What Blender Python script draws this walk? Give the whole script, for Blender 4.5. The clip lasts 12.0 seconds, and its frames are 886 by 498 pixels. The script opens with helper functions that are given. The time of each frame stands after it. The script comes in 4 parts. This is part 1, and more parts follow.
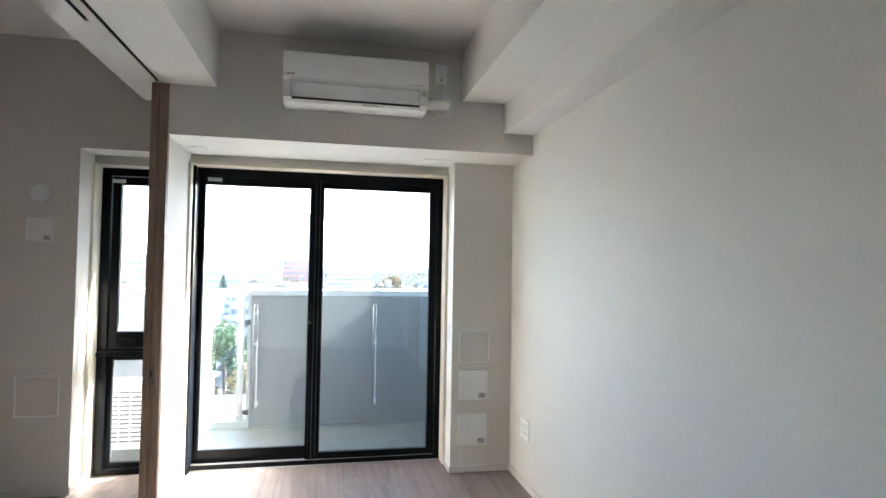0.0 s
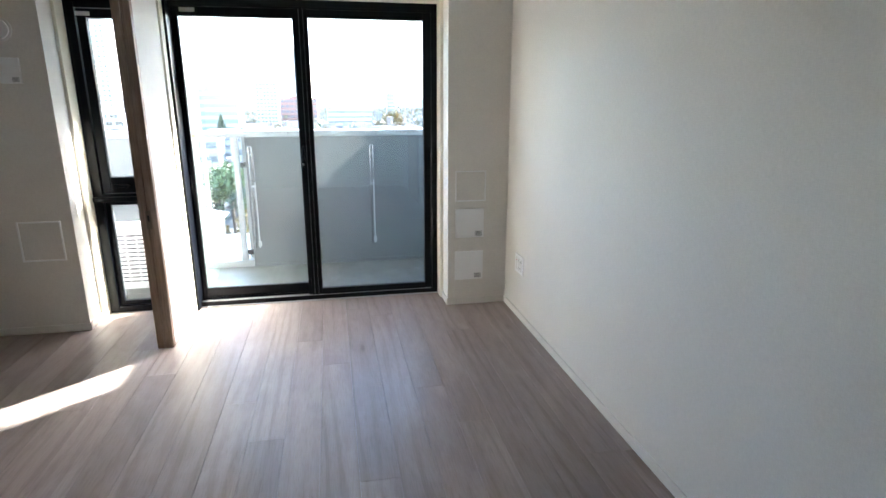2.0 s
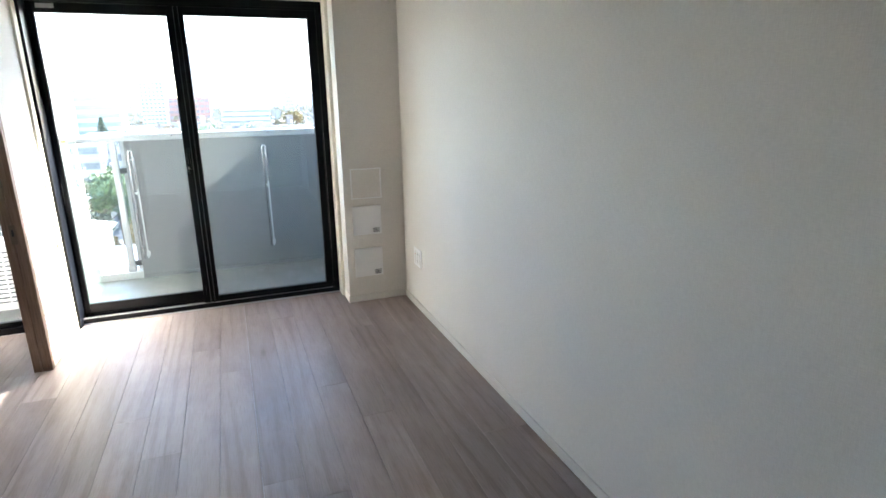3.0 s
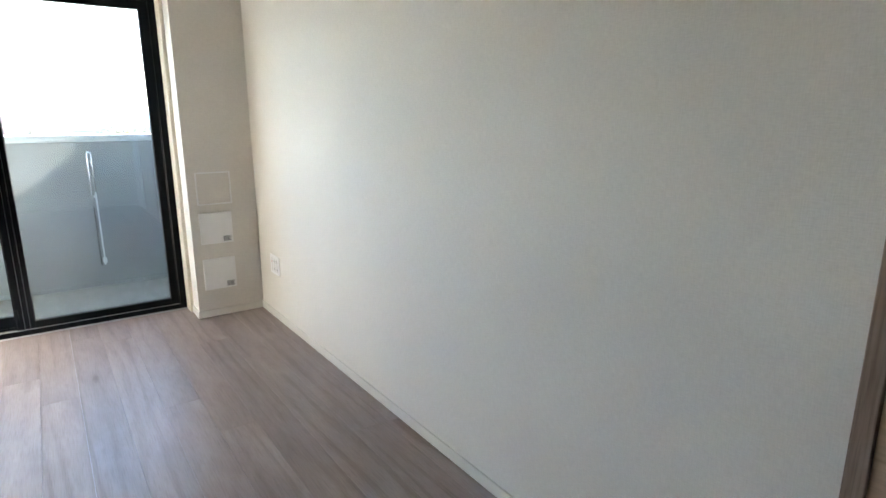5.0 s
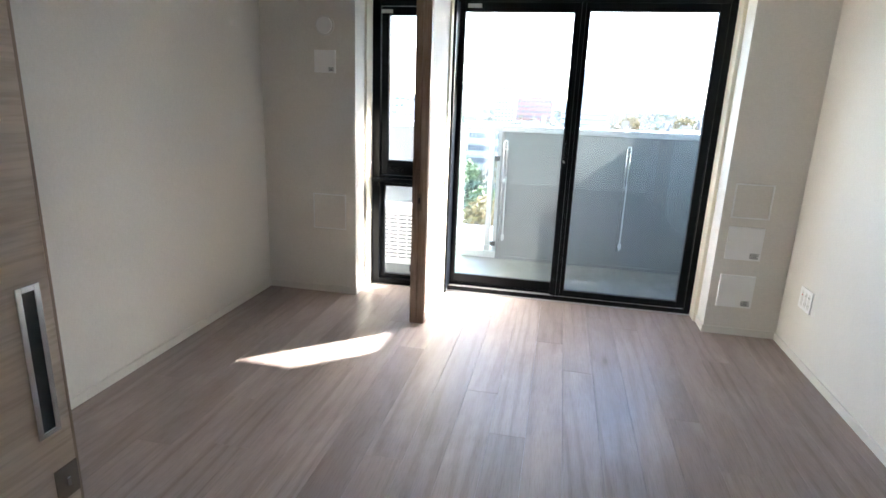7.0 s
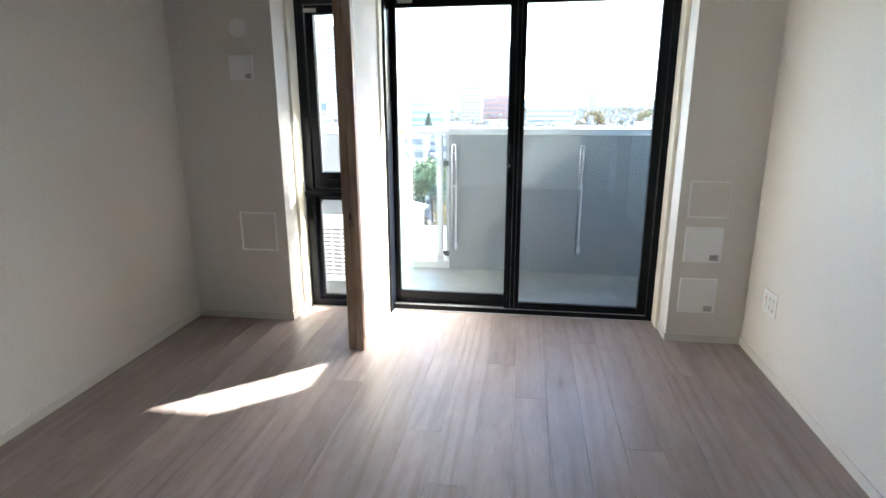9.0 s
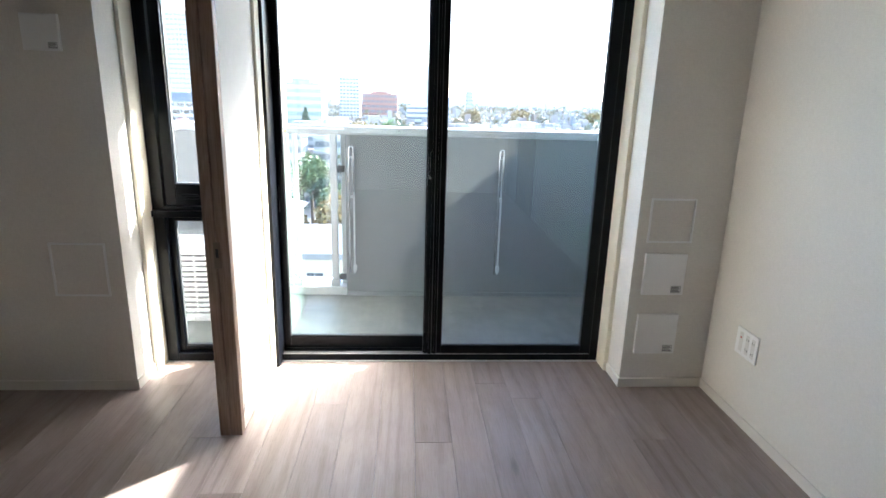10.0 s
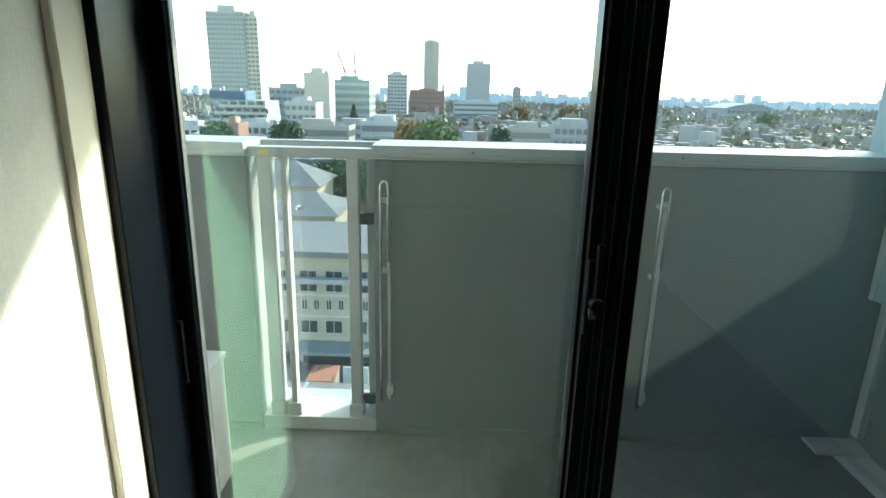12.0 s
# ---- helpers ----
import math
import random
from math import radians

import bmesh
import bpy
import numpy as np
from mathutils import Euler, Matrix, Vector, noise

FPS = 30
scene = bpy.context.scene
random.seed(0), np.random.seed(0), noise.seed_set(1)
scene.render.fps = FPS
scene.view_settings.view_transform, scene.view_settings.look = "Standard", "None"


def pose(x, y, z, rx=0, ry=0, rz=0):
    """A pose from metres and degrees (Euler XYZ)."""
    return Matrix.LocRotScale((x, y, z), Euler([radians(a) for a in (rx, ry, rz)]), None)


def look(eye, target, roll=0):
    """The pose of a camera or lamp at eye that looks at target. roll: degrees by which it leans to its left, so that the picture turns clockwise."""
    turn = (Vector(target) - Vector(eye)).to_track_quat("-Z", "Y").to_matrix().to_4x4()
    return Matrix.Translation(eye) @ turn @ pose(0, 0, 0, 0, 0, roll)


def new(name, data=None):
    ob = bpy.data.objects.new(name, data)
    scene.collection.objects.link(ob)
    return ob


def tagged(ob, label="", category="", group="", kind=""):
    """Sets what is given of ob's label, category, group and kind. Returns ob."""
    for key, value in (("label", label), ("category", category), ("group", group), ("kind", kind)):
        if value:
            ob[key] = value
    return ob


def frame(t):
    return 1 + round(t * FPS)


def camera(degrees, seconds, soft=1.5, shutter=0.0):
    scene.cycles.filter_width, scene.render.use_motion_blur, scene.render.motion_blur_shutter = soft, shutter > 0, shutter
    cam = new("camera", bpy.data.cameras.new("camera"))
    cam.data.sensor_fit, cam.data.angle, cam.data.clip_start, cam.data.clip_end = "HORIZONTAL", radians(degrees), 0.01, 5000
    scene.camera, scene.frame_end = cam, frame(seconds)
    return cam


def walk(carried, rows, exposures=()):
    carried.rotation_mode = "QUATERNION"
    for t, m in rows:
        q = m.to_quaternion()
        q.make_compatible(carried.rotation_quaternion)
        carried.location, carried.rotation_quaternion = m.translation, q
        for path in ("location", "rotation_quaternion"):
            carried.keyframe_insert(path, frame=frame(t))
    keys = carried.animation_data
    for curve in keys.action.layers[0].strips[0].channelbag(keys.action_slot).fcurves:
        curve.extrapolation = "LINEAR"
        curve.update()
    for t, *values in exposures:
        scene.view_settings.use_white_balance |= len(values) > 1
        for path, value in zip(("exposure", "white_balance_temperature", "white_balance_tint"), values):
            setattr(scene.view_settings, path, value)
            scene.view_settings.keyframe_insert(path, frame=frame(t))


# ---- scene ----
cam = camera(76.5, 12.0)
PATH = [
    (0, (-1.215, -4.011, 1.361), (-0.822, -2.051, 1.422), 1.0),
    (0.5, (-1.208, -3.992, 1.351), (-0.826, -2.029, 1.377), 0.9),
    (1, (-1.223, -3.986, 1.38), (-0.839, -2.031, 1.202), 0.7),
    (1.5, (-1.233, -3.968, 1.381), (-0.844, -2.048, 0.98), 0.6),
    (2, (-1.154, -3.966, 1.372), (-0.781, -2.068, 0.863), -0.0),
    (2.5, (-1.137, -3.968, 1.369), (-0.67, -2.095, 0.848), -0.3),
    (3, (-1.095, -4.042, 1.379), (-0.418, -2.234, 0.855), -1.0),
    (3.5, (-1.033, -4.06, 1.255), (-0.12, -2.341, 0.797), -0.4),
    (3.7, (-1.03, -4.083, 1.229), (-0.035, -2.406, 0.783), -0.6),
    (5.3, (-1.154, -4.009, 1.262), (-0.074, -2.389, 0.808), 0.3),
    (5.5, (-1.207, -3.987, 1.295), (-0.228, -2.307, 0.828), 0.9),
    (6, (-1.316, -3.942, 1.39), (-0.762, -2.089, 0.878), 1.1),
    (6.5, (-1.325, -3.866, 1.34), (-1.28, -1.932, 0.834), 1.5),
    (7, (-1.37, -3.857, 1.336), (-1.747, -1.962, 0.818), 2.2),
    (7.2, (-1.374, -3.857, 1.338), (-1.874, -1.992, 0.817), 2.1),
    (8.8, (-1.2, -3.642, 1.348), (-1.662, -1.765, 0.833), -0.2),
    (9, (-1.231, -3.526, 1.347), (-1.519, -1.613, 0.836), -0.2),
    (9.5, (-1.36, -3.166, 1.345), (-1.289, -1.239, 0.815), 0.1),
    (10, (-1.448, -2.767, 1.331), (-1.319, -0.84, 0.813), 1.7),
    (10.5, (-1.496, -2.317, 1.317), (-1.49, -0.387, 0.789), 1.6),
    (11, (-1.551, -1.853, 1.305), (-1.585, 0.073, 0.766), 1.9),
    (11.5, (-1.583, -1.364, 1.314), (-1.689, 0.559, 0.774), 1.7),
    (12, (-1.577, -0.969, 1.314), (-1.607, 0.959, 0.781), 1.3),
]
GAPS = [
    (4.5, (-1.095, -4.055, 1.24), (0.045, -2.48, 0.79), -0.2),
    (8.0, (-1.29, -3.765, 1.345), (-2.06, -1.985, 0.825), 1.2),
]
walk(cam, [(t, look(e, g, r)) for t, e, g, r in sorted(PATH + GAPS)],
     [(0.0, 4.42, 6050, 7), (1.5, 4.24, 6050, 7), (2.0, 4.23, 6050, 7), (3.0, 4.29, 6210, 7), (3.5, 4.6, 6370, 7),
      (5.5, 4.7, 6420, 7), (6.0, 4.37, 6150, 8), (6.5, 4.4, 6150, 8), (7.0, 4.47, 6150, 8), (9.0, 4.21, 6100, 7),
      (10.0, 3.86, 6100, 8), (10.5, 3.68, 6150, 8), (11.0, 3.14, 6210, 7), (11.5, 2.78, 6310, -4), (12.0, 2.12, 6460, -16)])

# ---------------------------------------------------------------- light
SUN_ELEV, SUN_AZ = radians(31.5), math.atan2(0.654, 0.757)
world = bpy.data.worlds.new("daylight")
scene.world = world
world.use_nodes = True
wn = world.node_tree.nodes
sky = wn.new("ShaderNodeTexSky")
sky.sky_type = "NISHITA"
sky.sun_disc = False
sky.sun_elevation = SUN_ELEV
sky.sun_rotation = math.pi / 2 - SUN_AZ
sky.air_density, sky.dust_density, sky.ozone_density = 1.0, 0.4, 1.5
world.node_tree.links.new(sky.outputs[0], wn["Background"].inputs[0])
wn["Background"].inputs[1].default_value = 0.15
lamp = bpy.data.lights.new("sun", "SUN")
lamp.energy, lamp.angle, lamp.color = 2.2, radians(0.6), (1.0, 0.94, 0.85)
sun = new("sun", lamp)
sun.matrix_world = look((0, 0, 0), (-0.757 * math.cos(SUN_ELEV), -0.653 * math.cos(SUN_ELEV), -math.sin(SUN_ELEV)))
sun.location = (30, 26, 40)


# ---------------------------------------------------------------- mesh helpers
def cuboid(bm, x0, x1, y0, y1, z0, z1):
    v = [bm.verts.new((x, y, z)) for z in (z0, z1) for y in (y0, y1) for x in (x0, x1)]
    for f in ((0, 2, 3, 1), (4, 5, 7, 6), (0, 1, 5, 4), (2, 6, 7, 3), (0, 4, 6, 2), (1, 3, 7, 5)):
        bm.faces.new([v[i] for i in f])
    return bm


def boxes(*dims, bevel=0.0, segments=2):
    bm = bmesh.new()
    for d in dims:
        cuboid(bm, *d)
    if bevel:
        bmesh.ops.bevel(bm, geom=bm.edges[:], offset=bevel, segments=segments, affect="EDGES", profile=0.6)
    return bm


def tube(bm, points, radius, sides=12):
    """A round bar along a line of points."""
    rings = []
    pts = [Vector(p) for p in points]
    for i, p in enumerate(pts):
        d = (pts[min(i + 1, len(pts) - 1)] - pts[max(i - 1, 0)]).normalized()
        a = d.orthogonal().normalized() if i == 0 else (side - d * side.dot(d)).normalized()
        side = a
        b = d.cross(a)
        rings.append([bm.verts.new(p + radius * (a * math.cos(k * math.tau / sides) + b * math.sin(k * math.tau / sides)))
                      for k in range(sides)])
    for r, s in zip(rings, rings[1:]):
        for k in range(sides):
            f = bm.faces.new((r[k], r[(k + 1) % sides], s[(k + 1) % sides], s[k]))
            f.smooth = True
    bm.faces.new(rings[0][::-1])
    bm.faces.new(rings[-1])
    return bm


def profile_x(bm, outline, x0, x1):
    """A closed outline of (y, z) drawn out along x."""
    a = [bm.verts.new((x0, y, z)) for y, z in outline]
    b = [bm.verts.new((x1, y, z)) for y, z in outline]
    n = len(outline)
    for i in range(n):
        bm.faces.new((a[i], a[(i + 1) % n], b[(i + 1) % n], b[i]))
    bm.faces.new(a[::-1])
    bm.faces.new(b)
    bmesh.ops.recalc_face_normals(bm, faces=bm.faces[:])
    return bm


def disc(bm, centre, radius, y0, y1, sides=32):
    """A round plate whose axis runs along y."""
    a = [bm.verts.new((centre[0] + radius * math.cos(k * math.tau / sides), y0, centre[1] + radius * math.sin(k * math.tau / sides)))
         for k in range(sides)]
    b = [bm.verts.new((v.co.x, y1, v.co.z)) for v in a]
    for k in range(sides):
        bm.faces.new((a[k], a[(k + 1) % sides], b[(k + 1) % sides], b[k]))
    bm.faces.new(a[::-1])
    bm.faces.new(b)
    bmesh.ops.recalc_face_normals(bm, faces=bm.faces[:])
    return bm


def mesh_from(name, bm, material):
    me = bpy.data.meshes.new(name)
    bm.normal_update()
    bm.to_mesh(me)
    bm.free()
    me.materials.append(material)
    return me


def solid(name, bm, material, label="", category="", group="", kind=""):
    return tagged(new(name, mesh_from(name, bm, material)), label, category, group, kind)


def thing(name, at, label, category, group="", kind=""):
    ob = new(name)
    ob.empty_display_size = 0.1
    ob.location = at
    bpy.context.view_layer.update()
    return tagged(ob, label, category, group, kind)


def part(name, bm, material, parent, label=""):
    """Links a bmesh, drawn in world coordinates, as one mesh under a thing or under a part."""
    ob = new(name, mesh_from(name, bm, material))
    ob.parent = parent
    origin = Vector((0, 0, 0))
    p = parent
    while p:
        origin += p.location
        p = p.parent
    ob.location = -origin if parent.parent is None else (0, 0, 0)
    if parent.parent is not None and parent.type == "EMPTY":
        ob.location = -origin
    return tagged(ob, label)


# ---------------------------------------------------------------- materials
def nodes_of(name):
    m = bpy.data.materials.new(name)
    m.use_nodes = True
    nt = m.node_tree
    return m, nt, nt.nodes["Principled BSDF"]


def ramp(nt, fac, stops):
    r = nt.nodes.new("ShaderNodeValToRGB")
    e = r.color_ramp.elements
    while len(e) < len(stops):
        e.new(0.5)
    for el, (p, c) in zip(e, stops):
        el.position, el.color = p, (*c, 1)
    nt.links.new(fac, r.inputs[0])
    return r.outputs[0]


def coords(nt, scale=(1, 1, 1), random_shift=False):
    tc = nt.nodes.new("ShaderNodeTexCoord")
    mp = nt.nodes.new("ShaderNodeMapping")
    mp.inputs["Scale"].default_value = scale
    nt.links.new(tc.outputs["Object"], mp.inputs[0])
    if random_shift:
        oi = nt.nodes.new("ShaderNodeObjectInfo")
        mul = nt.nodes.new("ShaderNodeVectorMath")
        mul.operation = "SCALE"
        mul.inputs[0].default_value = (37.0, 91.0, 53.0)
        nt.links.new(oi.outputs["Random"], mul.inputs["Scale"])
        nt.links.new(mul.outputs[0], mp.inputs["Location"])
    return mp.outputs[0]


def noise_tex(nt, vec, scale, detail=4.0, rough=0.55, distortion=0.0):
    n = nt.nodes.new("ShaderNodeTexNoise")
    n.inputs["Scale"].default_value = scale
    n.inputs["Detail"].default_value = detail
    n.inputs["Roughness"].default_value = rough
    n.inputs["Distortion"].default_value = distortion
    nt.links.new(vec, n.inputs["Vector"])
    return n.outputs[0]


def mixed(nt, fac, a, b, mode="MIX"):
    m = nt.nodes.new("ShaderNodeMix")
    m.data_type, m.blend_type = "RGBA", mode
    for s, v in ((m.inputs[0], fac), (m.inputs[6], a), (m.inputs[7], b)):
        if isinstance(v, (int, float)):
            s.default_value = v
        elif isinstance(v, tuple):
            s.default_value = (*v, 1)
        else:
            nt.links.new(v, s)
    return m.outputs[2]


def bump(nt, bsdf, height, strength, distance):
    b = nt.nodes.new("ShaderNodeBump")
    b.inputs["Strength"].default_value, b.inputs["Distance"].default_value = strength, distance
    nt.links.new(height, b.inputs["Height"])
    nt.links.new(b.outputs[0], bsdf.inputs["Normal"])


def plain(name, colour, rough=0.5, metal=0.0, vary=0.08, scale=6.0, fine=0.0, fine_scale=300.0):
    """A painted, moulded or metal surface with slight unevenness and optional fine relief."""
    m, nt, b = nodes_of(name)
    v = coords(nt)
    n = noise_tex(nt, v, scale, 5)
    lo = tuple(c * (1 - vary) for c in colour)
    hi = tuple(min(1, c * (1 + vary)) for c in colour)
    nt.links.new(ramp(nt, n, [(0.3, lo), (0.7, hi)]), b.inputs["Base Color"])
    b.inputs["Roughness"].default_value, b.inputs["Metallic"].default_value = rough, metal
    if fine:
        bump(nt, b, noise_tex(nt, v, fine_scale, 3), fine, 0.001)
    return m


def wallpaper(name, colour, relief=0.95, thread_tone=0.915):
    """Matt vinyl wallpaper with a woven linen relief."""
    m, nt, b = nodes_of(name)
    v1 = coords(nt, (380, 380, 42))
    v2 = coords(nt, (55, 55, 330))
    a, c = noise_tex(nt, v1, 1.0, 2), noise_tex(nt, v2, 1.0, 2)
    weave = mixed(nt, 0.5, a, c)
    big = noise_tex(nt, coords(nt), 1.7, 4)
    tone = ramp(nt, big, [(0.3, tuple(x * 0.965 for x in colour)), (0.7, colour)])
    thread = ramp(nt, weave, [(0.38, (thread_tone, thread_tone, thread_tone * 0.995)), (0.62, (1, 1, 1))])
    nt.links.new(mixed(nt, 1.0, tone, thread, "MULTIPLY"), b.inputs["Base Color"])
    b.inputs["Roughness"].default_value = 0.72
    b.inputs["Specular IOR Level"].default_value = 0.3
    bump(nt, b, weave, relief, 0.0014)
    return m


def timber(name, dark, mid, light, along="y", rough=0.42, gloss=0.4, shift=True, scale=1.0, pore=0.74, warp=2.2):
    """Wood-grain sheet: long streaks along one axis, pores and cathedral figure."""
    m, nt, b = nodes_of(name)
    s = {"x": (1.3, 16, 16), "y": (11, 1.1, 11), "z": (16, 16, 1.3)}[along]
    f = {"x": (8, 190, 190), "y": (140, 9, 140), "z": (190, 190, 8)}[along]
    g = noise_tex(nt, coords(nt, tuple(q * scale for q in s), shift), 1.0, 6, 0.55, warp)
    p = noise_tex(nt, coords(nt, tuple(q * scale for q in f), shift), 1.0, 3, 0.6)
    base = ramp(nt, g, [(0.28, dark), (0.5, mid), (0.74, light)])
    pores = ramp(nt, p, [(0.36, (pore, pore * 0.985, pore * 0.97)), (0.56, (1, 1, 1))])
    col = mixed(nt, 1.0, base, pores, "MULTIPLY")
    if shift:
        oi = nt.nodes.new("ShaderNodeObjectInfo")
        tone = ramp(nt, oi.outputs["Random"], [(0.0, (0.89, 0.885, 0.885)), (0.5, (1, 0.99, 0.98)), (1.0, (1.09, 1.085, 1.085))])
        col = mixed(nt, 1.0, col, tone, "MULTIPLY")
    nt.links.new(col, b.inputs["Base Color"])
    b.inputs["Specular IOR Level"].default_value = gloss
    r = nt.nodes.new("ShaderNodeMapRange")
    nt.links.new(g, r.inputs[0])
    r.inputs[3].default_value, r.inputs[4].default_value = rough - 0.07, rough + 0.09
    nt.links.new(r.outputs[0], b.inputs["Roughness"])
    bump(nt, b, p, 0.22, 0.0008)
    return m


def oak_floor(name):
    """Taupe oak planks: broad tone, cathedral figure, fine pores and a few knots, different on every plank."""
    m, nt, b = nodes_of(name)
    broad = noise_tex(nt, coords(nt, (7.0, 2.2, 7.0), True), 1.0, 5, 0.6, 0.8)
    base = ramp(nt, broad, [(0.26, (0.272, 0.219, 0.197)), (0.5, (0.325, 0.265, 0.240)), (0.76, (0.378, 0.314, 0.288))])
    wave = nt.nodes.new("ShaderNodeTexWave")
    wave.wave_type, wave.bands_direction = "BANDS", "X"
    for key, value in (("Scale", 1.0), ("Distortion", 11.0), ("Detail", 2.5), ("Detail Scale", 1.0), ("Detail Roughness", 0.62)):
        wave.inputs[key].default_value = value
    nt.links.new(coords(nt, (4.6, 0.42, 4.6), True), wave.inputs["Vector"])
    figure = ramp(nt, wave.outputs["Fac"], [(0.06, (0.85, 0.84, 0.83)), (0.30, (0.99, 0.99, 0.99)), (1.0, (1.04, 1.04, 1.04))])
    where = ramp(nt, noise_tex(nt, coords(nt, (4.0, 0.8, 4.0), True), 1.0, 2), [(0.40, (0.15, 0.15, 0.15)), (0.62, (1, 1, 1))])
    col = mixed(nt, where, base, mixed(nt, 1.0, base, figure, "MULTIPLY"))
    pore = noise_tex(nt, coords(nt, (260, 11, 260), True), 1.0, 4, 0.65)
    col = mixed(nt, 1.0, col, ramp(nt, pore, [(0.34, (0.86, 0.85, 0.845)), (0.52, (1, 1, 1)), (0.8, (1.04, 1.04, 1.04))]), "MULTIPLY")
    cell = nt.nodes.new("ShaderNodeTexVoronoi")
    cell.inputs["Scale"].default_value = 1.0
    nt.links.new(coords(nt, (3.4, 0.9, 3.4), True), cell.inputs["Vector"])
    col = mixed(nt, 1.0, col, ramp(nt, cell.outputs["Distance"], [(0.015, (0.62, 0.59, 0.57)), (0.06, (0.95, 0.945, 0.94)), (0.10, (1, 1, 1))]), "MULTIPLY")
    oi = nt.nodes.new("ShaderNodeObjectInfo")
    tone = ramp(nt, oi.outputs["Random"], [(0.0, (0.87, 0.865, 0.865)), (0.5, (1, 0.99, 0.98)), (1.0, (1.11, 1.105, 1.105))])
    nt.links.new(mixed(nt, 1.0, col, tone, "MULTIPLY"), b.inputs["Base Color"])
    b.inputs["Specular IOR Level"].default_value = 0.32
    r = nt.nodes.new("ShaderNodeMapRange")
    nt.links.new(pore, r.inputs[0])
    r.inputs[3].default_value, r.inputs[4].default_value = 0.50, 0.34
    nt.links.new(r.outputs[0], b.inputs["Roughness"])
    bump(nt, b, pore, 0.25, 0.0008)
    return m


def glass_mat(name, tint, rough=0.0):
    m, nt, b = nodes_of(name)
    b.inputs["Base Color"].default_value = (*tint, 1)
    b.inputs["Transmission Weight"].default_value = 1.0
    b.inputs["Roughness"].default_value = rough
    b.inputs["IOR"].default_value = 1.5
    return m


M_WALL = wallpaper("wallpaper_white", (0.82, 0.79, 0.735))
M_CEIL = wallpaper("wallpaper_ceiling", (0.86, 0.84, 0.80), 0.25, 0.975)
M_FLOOR = oak_floor("floor_oak_taupe")
M_DOORWOOD = timber("door_oak_sheet", (0.47, 0.36, 0.275), (0.58, 0.46, 0.365), (0.66, 0.535, 0.43), "y", 0.5, 0.3, False, scale=0.8, pore=0.84)
M_POST = timber("jamb_oak_sheet", (0.26, 0.18, 0.135), (0.34, 0.25, 0.195), (0.40, 0.305, 0.245), "z", 0.5, 0.3, False)
M_TRIM = plain("trim_cream", (0.79, 0.735, 0.61), 0.5, 0, 0.03, 9, 0.05, 200)
M_BASE = plain("baseboard_cream", (0.74, 0.715, 0.66), 0.5, 0, 0.03, 9, 0.05, 200)
M_BLACK = plain("aluminium_black", (0.002, 0.003, 0.0055), 0.30, 0.0, 0.15, 20, 0.08, 700)
M_GASKET = plain("gasket_grey", (0.075, 0.078, 0.082), 0.45)
M_RUBBER = plain("gasket_black", (0.012, 0.012, 0.013), 0.75)
M_BLACK.node_tree.nodes["Principled BSDF"].inputs["Specular IOR Level"].default_value = 0.17
M_SILVER = plain("aluminium_silver", (0.62, 0.63, 0.64), 0.36, 0.85, 0.05, 12, 0.06, 500)
M_SATIN = plain("aluminium_satin", (0.50, 0.51, 0.52), 0.5, 0.35, 0.06, 8, 0.06, 400)
M_CHROME = plain("stainless_steel", (0.72, 0.73, 0.74), 0.16, 1.0, 0.03)
M_STRIKE = plain("strike_bronze", (0.20, 0.15, 0.12), 0.45, 0.4)
M_DARK = plain("dark_recess", (0.02, 0.021, 0.023), 0.5)
M_PLASTIC = plain("plastic_white", (0.90, 0.90, 0.89), 0.35, 0, 0.02)
M_PLASTIC2 = plain("plastic_ivory", (0.76, 0.75, 0.72), 0.45, 0, 0.03)
M_GREYTXT = plain("print_grey", (0.22, 0.23, 0.24), 0.6)
M_PRINT = plain("print_dark", (0.17, 0.172, 0.175), 0.6)
M_LABEL = plain("label_paper", (0.80, 0.80, 0.80), 0.6)
M_RED = plain("print_red", (0.55, 0.05, 0.04), 0.5)
M_YELLOW = plain("sticker_yellow", (0.75, 0.52, 0.06), 0.5)
M_PANEL = plain("parapet_panel_grey", (0.15, 0.155, 0.16), 0.55, 0.0, 0.08, 2.5, 0.35, 420)
M_COPING = plain("aluminium_coping", (0.44, 0.45, 0.445), 0.5, 0.2, 0.06, 8, 0.06, 400)
M_PALE = plain("divider_pale_blue", (0.36, 0.42, 0.46), 0.5, 0, 0.04, 3)
M_BALFLOOR = plain("balcony_vinyl_sheet", (0.17, 0.162, 0.148), 0.5, 0, 0.16, 7, 0.3, 160)
def streaked(m, amount):
    """Adds fine brushed streaks along y to a plain material."""
    nt = m.node_tree
    bs = nt.nodes["Principled BSDF"]
    old = bs.inputs["Base Color"].links[0].from_socket
    n = noise_tex(nt, coords(nt, (60, 5, 20)), 1.0, 5, 0.65, 0.8)
    s = ramp(nt, n, [(0.35, (1 - amount, 1 - amount, 1 - amount)), (0.68, (1 + amount, 1 + amount, 1 + amount))])
    nt.links.new(mixed(nt, 1.0, old, s, "MULTIPLY"), bs.inputs["Base Color"])


